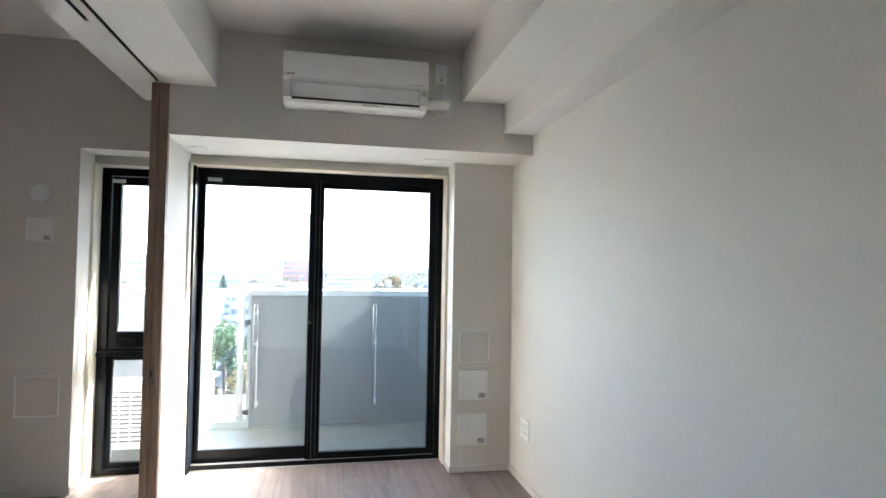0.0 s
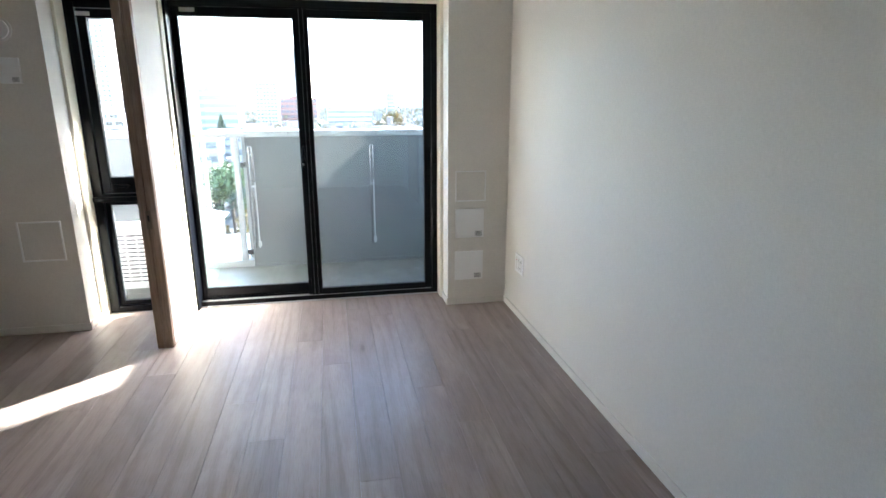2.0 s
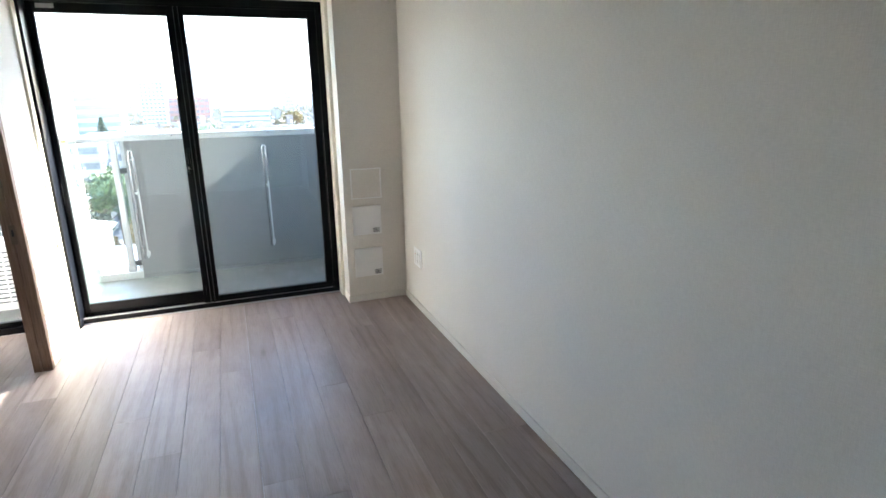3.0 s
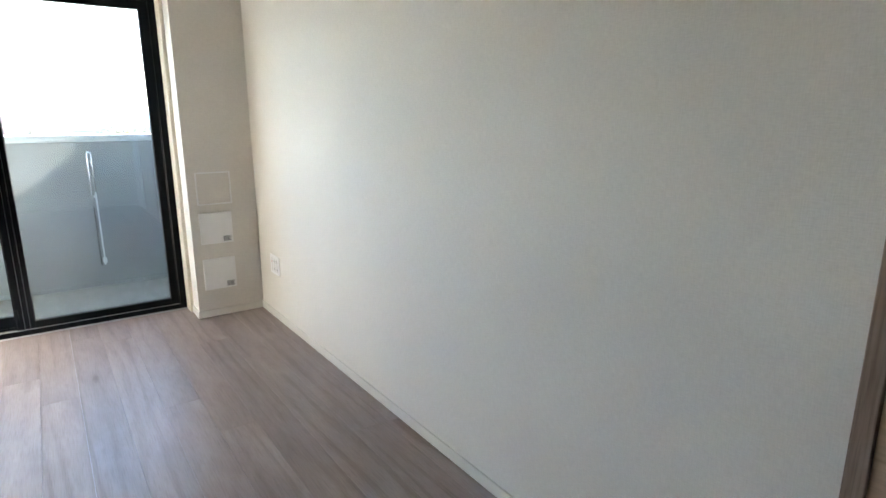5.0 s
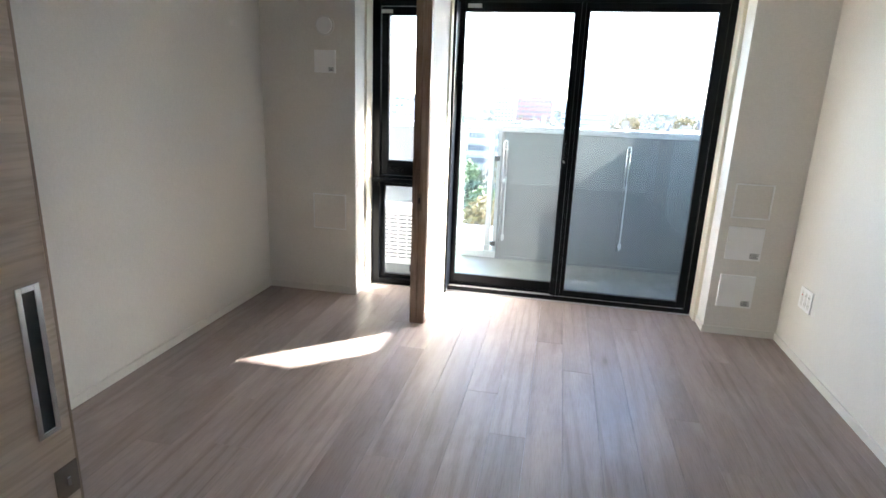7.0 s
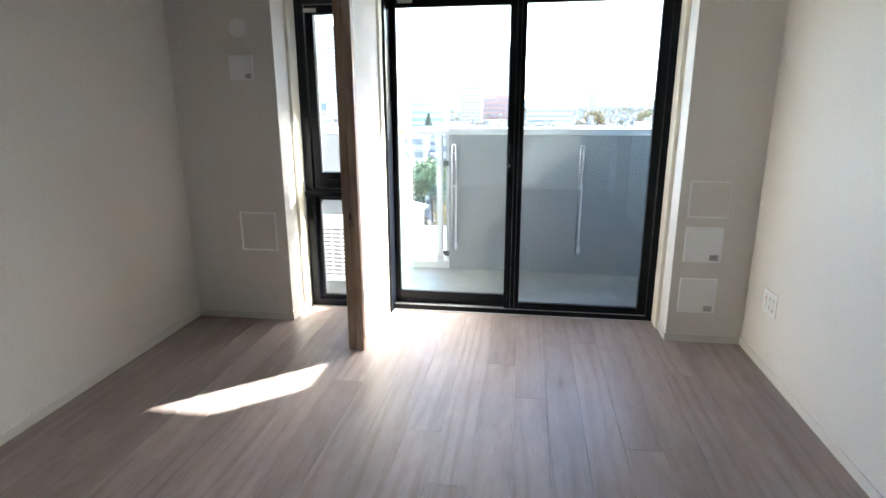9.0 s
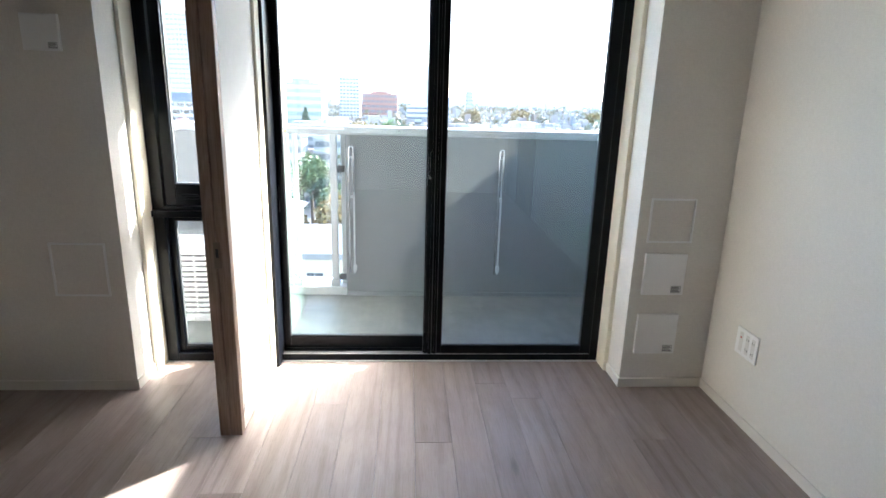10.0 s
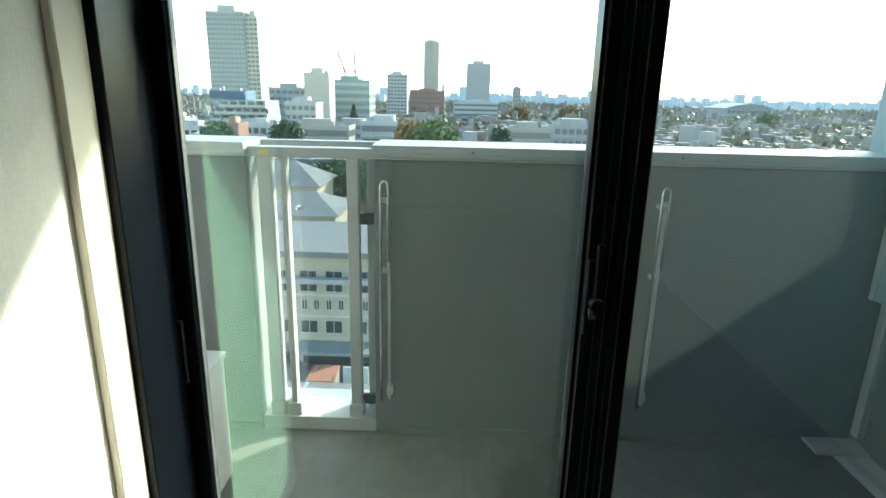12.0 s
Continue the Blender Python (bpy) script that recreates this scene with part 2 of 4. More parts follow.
streaked(M_BALFLOOR, 0.09)
M_CONC = plain("concrete_painted", (0.56, 0.56, 0.55), 0.75, 0, 0.10, 3, 0.3, 150)
M_ACUNIT = plain("outdoor_unit_ivory", (0.72, 0.71, 0.67), 0.45, 0.05, 0.04)
M_GLASS = glass_mat("window_glass", (0.955, 0.99, 0.98))
M_GLASS.node_tree.nodes["Principled BSDF"].inputs["IOR"].default_value = 1.75
M_GLASS.node_tree.nodes["Principled BSDF"].inputs["Specular Tint"].default_value = (0.50, 1.0, 0.86, 1)
def dusty(m, least, most):
    """A thin uneven film of dust on a pane, which scatters the sun."""
    nt = m.node_tree
    film = nt.nodes.new("ShaderNodeBsdfTranslucent")
    film.inputs["Color"].default_value = (0.93, 0.95, 0.94, 1)
    specks = nt.nodes.new("ShaderNodeMapRange")
    nt.links.new(noise_tex(nt, coords(nt, (3, 3, 1.2)), 2.0, 6, 0.65), specks.inputs[0])
    specks.inputs[1].default_value, specks.inputs[2].default_value = 0.3, 0.7
    specks.inputs[3].default_value, specks.inputs[4].default_value = least, most
    mix = nt.nodes.new("ShaderNodeMixShader")
    nt.links.new(specks.outputs[0], mix.inputs[0])
    nt.links.new(nt.nodes["Principled BSDF"].outputs[0], mix.inputs[1])
    nt.links.new(film.outputs[0], mix.inputs[2])
    nt.links.new(mix.outputs[0], nt.nodes["Material Output"].inputs["Surface"])


M_GLASS_CLEAN = M_GLASS.copy()
dusty(M_GLASS, 0.006, 0.010)
dusty(M_GLASS_CLEAN, 0.003, 0.0045)
M_RAILGLASS = glass_mat("rail_glass", (0.93, 0.97, 0.96))

# ---------------------------------------------------------------- room shell
XR, XL = 0.0, -3.31            # side walls
YB, YC, YU = -5.5, -0.35, -0.73  # back wall, column face, face of the bulkhead
ZC, ZS = 2.66, 2.055           # ceiling, underside of the bulkhead
PX0, PX1 = -2.182, -2.107       # partition beside the large window

solid("floor", boxes((XL, XR, YB, -0.076, -0.10, -0.014)), M_CONC, "floor base under the taupe oak planks", "floor", kind="structure")
solid("ceiling", boxes((XL - 0.1, XR + 0.1, YB - 0.1, 0.1, ZC, ZC + 0.1)), M_CEIL, "white papered ceiling", "ceiling", kind="structure")
solid("wall_right", boxes((XR, XR + 0.12, YB, 0.085, -0.1, ZC)), M_WALL, "long white wall in woven wallpaper", "wall", kind="structure")
solid("wall_left", boxes((XL - 0.12, XL, YB, 0.085, -0.1, ZC)), M_WALL, "white papered wall of the side room", "wall", kind="structure")
solid("wall_back", boxes((XL - 0.12, XR + 0.12, YB - 0.12, YB, -0.1, ZC)), M_WALL, "plain white wall behind the walker", "wall", kind="structure")
solid("wall_column", boxes((-0.41, XR, YC, 0.085, -0.1, ZS)), M_WALL, "white papered column beside the large window", "wall", kind="structure")
solid("wall_bulkhead", boxes((PX1, XR, YU, -0.155, ZS, ZC), (PX1, XR, -0.155, 0.085, 1.998, ZC)), M_WALL,
      "white papered bulkhead above the large window", "wall", kind="structure")
solid("wall_partition", boxes((PX0, PX1, -0.70, 0.02, -0.014, ZC)), M_WALL, "thin white papered partition between the two windows",
      "wall", kind="structure")
solid("wall_side_window", boxes((XL, -2.67, -0.36, 0.085, -0.1, ZC), (-2.67, PX0, -0.36, -0.155, 2.02, ZC), (-2.67, PX0, -0.155, 0.085, 1.97, ZC)),
      M_WALL, "white papered wall round the narrow window", "wall", kind="structure")
solid("beam_side", boxes((-2.335, -1.85, YB, YU, 2.362, ZC), (-2.335, PX0, YU, -0.36, 2.332, ZC), (PX0, PX1, YU, -0.70, 2.332, ZC),
                         (-2.335, -2.215, YB, YU, 2.332, 2.362), (-2.215, -2.195, -1.51, YU, 2.332, 2.362),
                         (-2.195, -2.158, YB, YU, 2.332, 2.362), (-2.138, -1.85, YB, YU, 2.332, 2.362)),
      M_CEIL, "white papered drop beam with two sliding door tracks", "beam", kind="structure")
for nm, x in (("track_1", -2.148), ("track_2", -2.205)):
    y1 = -0.74 if nm == "track_1" else -1.512
    solid(nm, boxes((x - 0.009, x - 0.007, YB, y1, 2.3345, 2.361), (x + 0.007, x + 0.009, YB, y1, 2.3345, 2.361), (x - 0.007, x + 0.007, YB, y1, 2.356, 2.361)),
          M_DARK, "dark aluminium sliding door track in the beam", "door track", kind="structure")
solid("beam_upper", boxes((-0.455, -0.189, YB, YU, 2.357, ZC)), M_CEIL, "white papered drop beam along the ceiling", "beam", kind="structure")
solid("beam_lower", boxes((-0.189, XR, YB, YU, 2.18, ZC)), M_CEIL, "lower white papered drop beam on the long wall", "beam", kind="structure")

# baseboards, 60 mm high
BB = [(XR - 0.009, XR, -3.72, YC, 0, 0.046), (-0.41, XR - 0.009, YC - 0.009, YC, 0, 0.046), (-0.419, -0.41, YC - 0.009, -0.19, 0, 0.046),
      (PX1, PX1 + 0.009, -0.70, -0.213, 0, 0.046), (XL, XL + 0.009, YB, -0.36, 0, 0.046), (XL + 0.009, -2.67, -0.369, -0.36, 0, 0.046),
      (-2.67, -2.661, -0.369, -0.19, 0, 0.046), (PX0 - 0.009, PX0, -0.70, -0.182, 0, 0.046), (XL, XR, YB, YB + 0.009, 0, 0.046)]
for d in BB:
    solid("baseboard", boxes(d, bevel=0.0015, segments=1), M_BASE, "low cream baseboard", "baseboard", kind="structure")

# cream liners round both windows
TR = [(-0.432, -0.41, -0.188, -0.075, 0, 2.0), (PX1, PX1 + 0.014, -0.212, -0.146, 0, 2.0), (PX1 + 0.014, -0.432, -0.19, -0.075, 1.985, 1.9975),
      (-2.67, -2.652, -0.188, -0.075, 0, 1.97), (PX0 - 0.012, PX0, -0.18, -0.075, 0, 1.97), (-2.652, PX0 - 0.012, -0.18, -0.075, 1.955, 1.9695)]
for d in TR:
    solid("trim", boxes(d, bevel=0.002, segments=1), M_TRIM, "cream window liner board", "trim", kind="structure")
for x in (-2.07, -0.635):
    solid("curtain_bracket", boxes((x, x + 0.215 if x > -1 else x + 0.10, -0.42, -0.19, ZS - 0.003, ZS), bevel=0.001, segments=1), M_CEIL,
          "flat white backing plate on the underside of the bulkhead", "plate")


# ---------------------------------------------------------------- windows
def sash(win, name, x0, x1, y0, y1, z0, z1, left, right, bottom, top, label, glass=None):
    """A glazed black aluminium sash: four bars, a gasket and a pane."""
    s = part(name, boxes((x0, x0 + left, y0, y1, z0, z1), (x1 - right, x1, y0, y1, z0, z1),
                         (x0 + left, x1 - right, y0, y1, z0, z0 + bottom), (x0 + left, x1 - right, y0, y1, z1 - top, z1), bevel=0.002, segments=1),
             M_BLACK, win, label)
    ym = (y0 + y1) / 2
    g = part("pane", boxes((x0 + left - 0.006, x1 - right + 0.006, ym - 0.003, ym + 0.003, z0 + bottom - 0.006, z1 - top + 0.006)), glass or M_GLASS, s,
             "clear double glazing")
    g.visible_shadow = False
    a, b, c, d = x0 + left, x1 - right, z0 + bottom, z1 - top
    part("gasket", boxes((a, a + 0.004, ym - 0.009, ym + 0.009, c, d), (b - 0.004, b, ym - 0.009, ym + 0.009, c, d),
                         (a + 0.004, b - 0.004, ym - 0.009, ym + 0.009, c, c + 0.004), (a + 0.004, b - 0.004, ym - 0.009, ym + 0.009, d - 0.004, d)), M_GASKET, s)
    return s


def wire_mesh(parent, x0, x1, y, z0, z1, pitch=0.024, half=0.00028):
    """Diagonal safety wires inside a pane, cut off at its edges."""
    verts, faces = [], []
    w, h = x1 - x0, z1 - z0
    for sign in (1, -1):
        c = -h
        while c < w:
            a, e = max(0.0, c), min(w, c + h)
            if e - a > 0.004:
                pa, pe = (a, a - c), (e, e - c)
                if sign < 0:
                    pa, pe = (w - pa[0], pa[1]), (w - pe[0], pe[1])
                d = half * 0.7071
                k = len(verts)
                for px, pz in (pa, pe):
                    for s in (-1, 1):
                        for dy in (-half, half):
                            verts.append((x0 + px + s * d, y + dy, z0 + pz - s * d * sign))
                faces.extend(((k, k + 1, k + 5, k + 4), (k + 2, k + 6, k + 7, k + 3), (k, k + 4, k + 6, k + 2), (k + 1, k + 3, k + 7, k + 5)))
            c += pitch
    me = bpy.data.meshes.new("wire_mesh")
    me.from_pydata(verts, [], faces)
    me.materials.append(M_GREYTXT)
    ob = new("wire_mesh", me)
    ob.parent = parent
    ob.location = -parent.location
    return tagged(ob, "diagonal safety wire in the glass", kind="stuff")


win = thing("window_1", (-1.28, 0.06, 0), "large two-leaf black aluminium sliding balcony window, closed", "window", kind="structure")
WY = -0.075
win.location.y = 0.06
WX0, WX1 = PX1 - 0.002, -0.425
part("window_frame", boxes((WX0, WX0 + 0.030, -0.068, 0.16, 0.0, 1.99), (WX1 - 0.045, WX1, 0.0, 0.12, 0.0, 1.99),
                           (WX0 + 0.030, WX1 - 0.045, 0.0, 0.12, 0.0, 0.035), (WX0 + 0.030, WX1 - 0.045, 0.0, 0.12, 1.945, 1.99),
                           (WX0 + 0.030, WX1 - 0.045, 0.052, 0.058, 0.035, 0.048), (WX1 - 0.052, WX1 - 0.045, 0.004, 0.01, 0.035, 1.945),
                           (WX0 + 0.030, WX1 - 0.045, 0.0, 0.006, 1.93, 1.945), bevel=0.0015, segments=1), M_BLACK, win)
outer = sash(win, "sash", WX0 + 0.026, -1.285, 0.064, 0.098, 0.036, 1.944, 0.036, 0.062, 0.075, 0.060, "outer sliding leaf", M_GLASS_CLEAN)
inner = sash(win, "sash", -1.352, WX1 - 0.040, 0.006, 0.048, 0.036, 1.944, 0.088, 0.058, 0.045, 0.060, "inner sliding leaf")
part("stile_rib", boxes((-1.358, -1.352, 0.016, 0.046, 0.04, 1.94), (-1.330, -1.317, -0.002, 0.006, 0.04, 1.94), (-1.302, -1.293, -0.002, 0.006, 0.04, 1.94)),
     M_BLACK, inner)
# Two thin grey strips stand in for highlights along the black stile.
part("stile_highlight", boxes((-1.3165, -1.3145, 0.002, 0.0058, 0.04, 1.94)), M_GREYTXT, inner, "thin grey strip painted in for an edge highlight")
part("stile_highlight", boxes((-1.2895, -1.2880, 0.002, 0.0058, 0.04, 1.94)), M_GREYTXT, inner, "thin grey strip painted in for an edge highlight")
part("crescent_lock", tube(boxes((-1.350, -1.322, -0.006, 0.012, 0.955, 1.055), (-1.340, -1.328, -0.022, -0.004, 0.965, 1.085), (-1.352, -1.34, -0.012, 0.016, 0.925, 0.96), bevel=0.003),
                           [(-1.336, -0.01, 0.985), (-1.336, -0.034, 0.985)], 0.011), M_BLACK, inner, "black crescent lock")
part("lock_pin", boxes((-1.346, -1.334, -0.016, -0.006, 0.955, 0.975), bevel=0.002), M_CHROME, inner)
part("guide_block", boxes((-1.358, -1.336, 0.0, 0.014, 0.10, 0.16), bevel=0.003), M_BLACK, inner)
part("finger_pull", boxes((-2.088, -2.085, 0.056, 0.064, 0.77, 0.90), (-2.073, -2.070, 0.056, 0.064, 0.77, 0.90), (-2.085, -2.073, 0.056, 0.064, 0.77, 0.778),
                          (-2.085, -2.073, 0.056, 0.064, 0.892, 0.90), bevel=0.001, segments=1), M_DARK, outer, "slim dark recessed finger pull")
part("sticker", boxes((-2.03, -1.94, 0.060, 0.0636, 1.905, 1.93)), M_PLASTIC2, outer, "pale paper sticker")
part("sticker", boxes((-0.64, -0.56, 0.010, 0.0136, 1.895, 1.908)), M_PLASTIC2, inner, "small pale product sticker")
part("sill_track", boxes((WX0 + 0.030, WX1 - 0.045, 0.006, 0.012, 0.035, 0.040), (WX0 + 0.030, WX1 - 0.045, 0.03, 0.034, 0.0352, 0.0365)), M_SATIN, win)
solid("threshold", boxes((WX0 + 0.02, WX1, WY - 0.012, WY - 0.001, -0.012, 0.006), bevel=0.002, segments=1), M_SATIN, "thin metal threshold strip under the window", "threshold",
      kind="structure")

win.location.y += WY
nwin = thing("window_2", (-2.42, 0.06, 0), "narrow black aluminium window, hinged above and fixed below", "window", kind="structure")
NX0, NX1 = -2.652, PX0 + 0.0
part("window_frame", boxes((NX0, NX0 + 0.055, 0.0, 0.12, 0.0, 1.955), (NX1 - 0.055, NX1, 0.0, 0.12, 0.0, 1.955), (NX0 + 0.055, NX1 - 0.055, 0.0, 0.12, 0.0, 0.04),
                           (NX0 + 0.055, NX1 - 0.055, 0.0, 0.12, 1.905, 1.955), (NX0 + 0.055, NX1 - 0.055, 0.0, 0.12, 0.745, 0.80), bevel=0.002, segments=1), M_BLACK, nwin)
part("transom", boxes((NX0 + 0.005, NX1, -0.028, -0.0005, 0.752, 0.782), bevel=0.003), M_BLACK, nwin, "projecting black transom ledge")
up = sash(nwin, "sash", NX0 + 0.058, NX1 - 0.058, 0.02, 0.075, 0.803, 1.902, 0.05, 0.05, 0.10, 0.05, "hinged upper leaf")
sash(nwin, "sash", NX0 + 0.056, NX1 - 0.056, 0.03, 0.075, 0.041, 0.744, 0.028, 0.028, 0.028, 0.02, "fixed lower leaf")
part("operator_handle", boxes((-2.52, -2.44, 0.0, 0.02, 0.835, 0.858), (-2.49, -2.425, -0.012, 0.0, 0.842, 0.852), bevel=0.003), M_BLACK, up, "black turning handle")
part("sticker", boxes((-2.60, -2.52, 0.015, 0.0196, 1.862, 1.885)), M_PLASTIC2, up, "pale paper sticker")
wire_mesh(nwin, NX0 + 0.108, NX1 - 0.108, 0.0525, 0.903, 1.852)
wire_mesh(nwin, NX0 + 0.084, NX1 - 0.084, 0.0575, 0.069, 0.724)
nwin.location.y += WY
solid("wall_pier", boxes((PX0 + 0.001, PX1 - 0.004, 0.021, 0.15, -0.1, 1.97)), M_CONC, "exterior pier between the windows", "wall", kind="structure")

# ---------------------------------------------------------------- door jamb and doors
jamb = thing("door_jamb", (-2.147, -0.72, 0), "oak sliding door jamb post with a strike plate", "door jamb", kind="structure")
part("post", boxes((-2.184, -2.144, -0.738, -0.70, 0.0, 2.331), (-2.140, -2.096, -0.738, -0.70, 0.0, 2.331), (-2.144, -2.140, -0.733, -0.70, 0.0, 2.331),
                   bevel=0.002, segments=1), M_POST, jamb)
part("strike_plate", boxes((-2.154, -2.128, -0.7396, -0.7345, 0.70, 0.80), bevel=0.001, segments=1), M_STRIKE, jamb, "dull bronze strike plate")
part("strike_hole", boxes((-2.146, -2.136, -0.7402, -0.7396, 0.742, 0.775)), M_DARK, jamb)

door = thing("sliding_door", (-2.15, -3.6, 0), "oak-sheet sliding door slid open, hanging from the beam track", "door")
DY = -3.158
part("leaf", boxes((-2.166, -2.132, -4.02, DY - 0.006, 0.008, 2.328), bevel=0.0015, segments=1), M_DOORWOOD, door)
part("edge_strip", boxes((-2.165, -2.133, DY - 0.006, DY, 0.008, 2.328), bevel=0.001, segments=1), M_POST, door)
hd = part("pull_handle", boxes((-2.1325, -2.1285, -3.225, -3.215, 0.790, 1.043), (-2.1325, -2.1285, -3.194, -3.184, 0.790, 1.043),
                               (-2.1325, -2.1285, -3.215, -3.194, 0.790, 0.800), (-2.1325, -2.1285, -3.215, -3.194, 1.033, 1.043), bevel=0.001, segments=1), M_CHROME, door,
          "long chrome recessed pull")
part("pull_recess", boxes((-2.1322, -2.1312, -3.215, -3.194, 0.800, 1.033)), M_DARK, door)
part("lock_plate", boxes((-2.1325, -2.1295, -3.209, -3.165, 0.662, 0.722), bevel=0.001, segments=1), M_STRIKE, door, "square dull bronze lock plate")
part("lock_knob", boxes((-2.1295, -2.1265, -3.190, -3.183, 0.684, 0.700), bevel=0.001, segments=1), M_CHROME, door)

casing = thing("door_1", (0, -4.1, 0), "oak-sheet door with oak casing set in the long wall, closed", "door", kind="structure")
part("casing", boxes((-0.018, -0.0005, -3.757, -3.722, 0, 2.08), (-0.018, -0.0005, -4.632, -4.597, 0, 2.08), (-0.018, -0.0005, -4.597, -3.757, 2.045, 2.08), bevel=0.002, segments=1),
     M_POST, casing)
part("leaf", boxes((-0.010, -0.0008, -4.595, -3.759, 0.008, 2.043), bevel=0.0015, segments=1), M_DOORWOOD, casing)


# ---------------------------------------------------------------- plates and sockets
def tag_bars(parent, x, y, z, w, h):
    """A tiny printed label: grey bars on white."""
    lab = part("label", boxes((x, x + w, y - 0.0006, y, z, z + h)), M_LABEL, parent, "small grey printed label")
    e = h * 0.05
    part("border", boxes((x, x + e, y - 0.0011, y - 0.0006, z, z + h), (x + w - e, x + w, y - 0.0011, y - 0.0006, z, z + h),
                         (x + e, x + w - e, y - 0.0011, y - 0.0006, z, z + e), (x + e, x + w - e, y - 0.0011, y - 0.0006, z + h - e, z + h)), M_PRINT, lab)
    for i in range(4):
        q = z + h * (0.12 + 0.21 * i)
        part("print", boxes((x + 0.002, x + w * (0.92 - 0.12 * (i % 2)), y - 0.0012, y - 0.0006, q, q + h * 0.13)), M_PRINT, lab)


def vent_cover(x0, x1, z0, z1, y, name, label):
    t = thing(name, ((x0 + x1) / 2, y, (z0 + z1) / 2), label, "vent cover", "square wall covers")
    part("cover", boxes((x0, x1, y - 0.020, y - 0.004, z0, z1), bevel=0.0025), M_PLASTIC, t)
    part("base", boxes((x0 + 0.008, x1 - 0.008, y - 0.004, y, z0 + 0.008, z1 - 0.008)), M_PLASTIC2, t)
    w = x1 - x0
    tag_bars(t, x1 - w * 0.31, y - 0.020, z0 + w * 0.06, w * 0.24, w * 0.17)
    return t


def hatch(x0, x1, z0, z1, y, label):
    t = thing("inspection_hatch", ((x0 + x1) / 2, y, (z0 + z1) / 2), label, "access hatch", "papered hatches")
    e = 0.009
    part("frame", boxes((x0, x0 + e, y - 0.008, y, z0, z1), (x1 - e, x1, y - 0.008, y, z0, z1), (x0 + e, x1 - e, y - 0.008, y, z0, z0 + e),
                        (x0 + e, x1 - e, y - 0.008, y, z1 - e, z1), bevel=0.0012, segments=1), M_PLASTIC, t, "thin white frame")
    part("panel", boxes((x0 + e, x1 - e, y - 0.002, y, z0 + e, z1 - e)), M_WALL, t)


hatch(-0.361, -0.152, 0.724, 0.928, YC, "papered access hatch with a thin white frame on the column")
vent_cover(-0.361, -0.166, 0.478, 0.675, YC, "vent_cover", "square white vent cover with a grey label on the column")
vent_cover(-0.363, -0.168, 0.182, 0.382, YC, "vent_cover", "square white vent cover with a grey label on the column")
hatch(-2.968, -2.735, 0.452, 0.692, -0.36, "large papered access hatch low on the side room wall")
vent_cover(-2.935, -2.795, 1.465, 1.60, -0.36, "vent_cover", "small square white vent cover on the side room wall")
cap = thing("sleeve_cover", (-2.868, -0.36, 1.745), "round white sleeve cap on the side room wall", "wall cap")
part("rim", disc(bmesh.new(), (-2.868, 1.745), 0.062, -0.366, -0.36), M_PLASTIC2, cap)
part("cap", disc(bmesh.new(), (-2.868, 1.745), 0.050, -0.376, -0.366), M_PLASTIC, cap)

so = thing("wall_socket", (0, -0.655, 0.358), "white double power socket with television jack on the long wall", "socket")
part("plate", boxes((-0.007, -0.0005, -0.728, -0.578, 0.298, 0.418), bevel=0.003), M_PLASTIC, so)
for y in (-0.70, -0.66, -0.615):
    part("insert", boxes((-0.0085, -0.007, y - 0.012, y + 0.012, 0.315, 0.40), bevel=0.001, segments=1), M_PLASTIC2, so)
for y, z in ((-0.70, 0.382), (-0.70, 0.335), (-0.66, 0.382), (-0.66, 0.335)):
    part("slots", boxes((-0.009, -0.0085, y - 0.007, y - 0.005, z - 0.006, z + 0.006), (-0.009, -0.0085, y + 0.005, y + 0.007, z - 0.006, z + 0.006)), M_DARK, so)
part("jack", boxes((-0.010, -0.0085, -0.619, -0.611, 0.373, 0.381), bevel=0.001, segments=1), M_RED, so, "red-marked jack")

# ---------------------------------------------------------------- air conditioner
ac = thing("air_conditioner", (-1.09, YU, 2.35), "white wall-mounted air conditioner on the bulkhead, flap shut", "air conditioner")
AX0, AX1 = -1.482, -0.70
body = [(YU - 0.002, 2.2387), (YU - 0.002, 2.495), (-0.925, 2.495), (-0.958, 2.482), (-0.962, 2.44), (-0.962, 2.3358), (-0.945, 2.3276), (-0.925, 2.2553), (-0.905, 2.2338), (-0.86, 2.2271)]
part("body", profile_x(bmesh.new(), body, AX0, AX1), M_PLASTIC, ac)
part("front_panel", profile_x(bmesh.new(), [(-0.9625, 2.49), (-0.9685, 2.486), (-0.9705, 2.345), (-0.966, 2.342), (-0.9625, 2.342)], AX0 + 0.003, AX1 - 0.003), M_PLASTIC, ac)
part("outlet_recess", profile_x(bmesh.new(), [(-0.9475, 2.3300), (-0.9445, 2.3300), (-0.9225, 2.2454), (-0.9255, 2.2454)], AX0 + 0.045, AX1 - 0.045), M_DARK, ac)
part("flap", profile_x(bmesh.new(), [(-0.950, 2.3265), (-0.9595, 2.3245), (-0.944, 2.2670), (-0.936, 2.2545), (-0.930, 2.2560)], AX0 + 0.046, AX1 - 0.048), M_PLASTIC, ac, "white louvre flap")
part("end_cap", profile_x(bmesh.new(), [(-0.944, 2.3334), (-0.962, 2.3350), (-0.940, 2.2504), (-0.912, 2.2304), (-0.89, 2.2288)], AX1 - 0.042, AX1 - 0.002), M_PLASTIC2, ac)
part("end_cap", profile_x(bmesh.new(), [(-0.944, 2.3334), (-0.962, 2.3350), (-0.940, 2.2504), (-0.912, 2.2304), (-0.89, 2.2288)], AX0 + 0.002, AX0 + 0.042), M_PLASTIC2, ac)
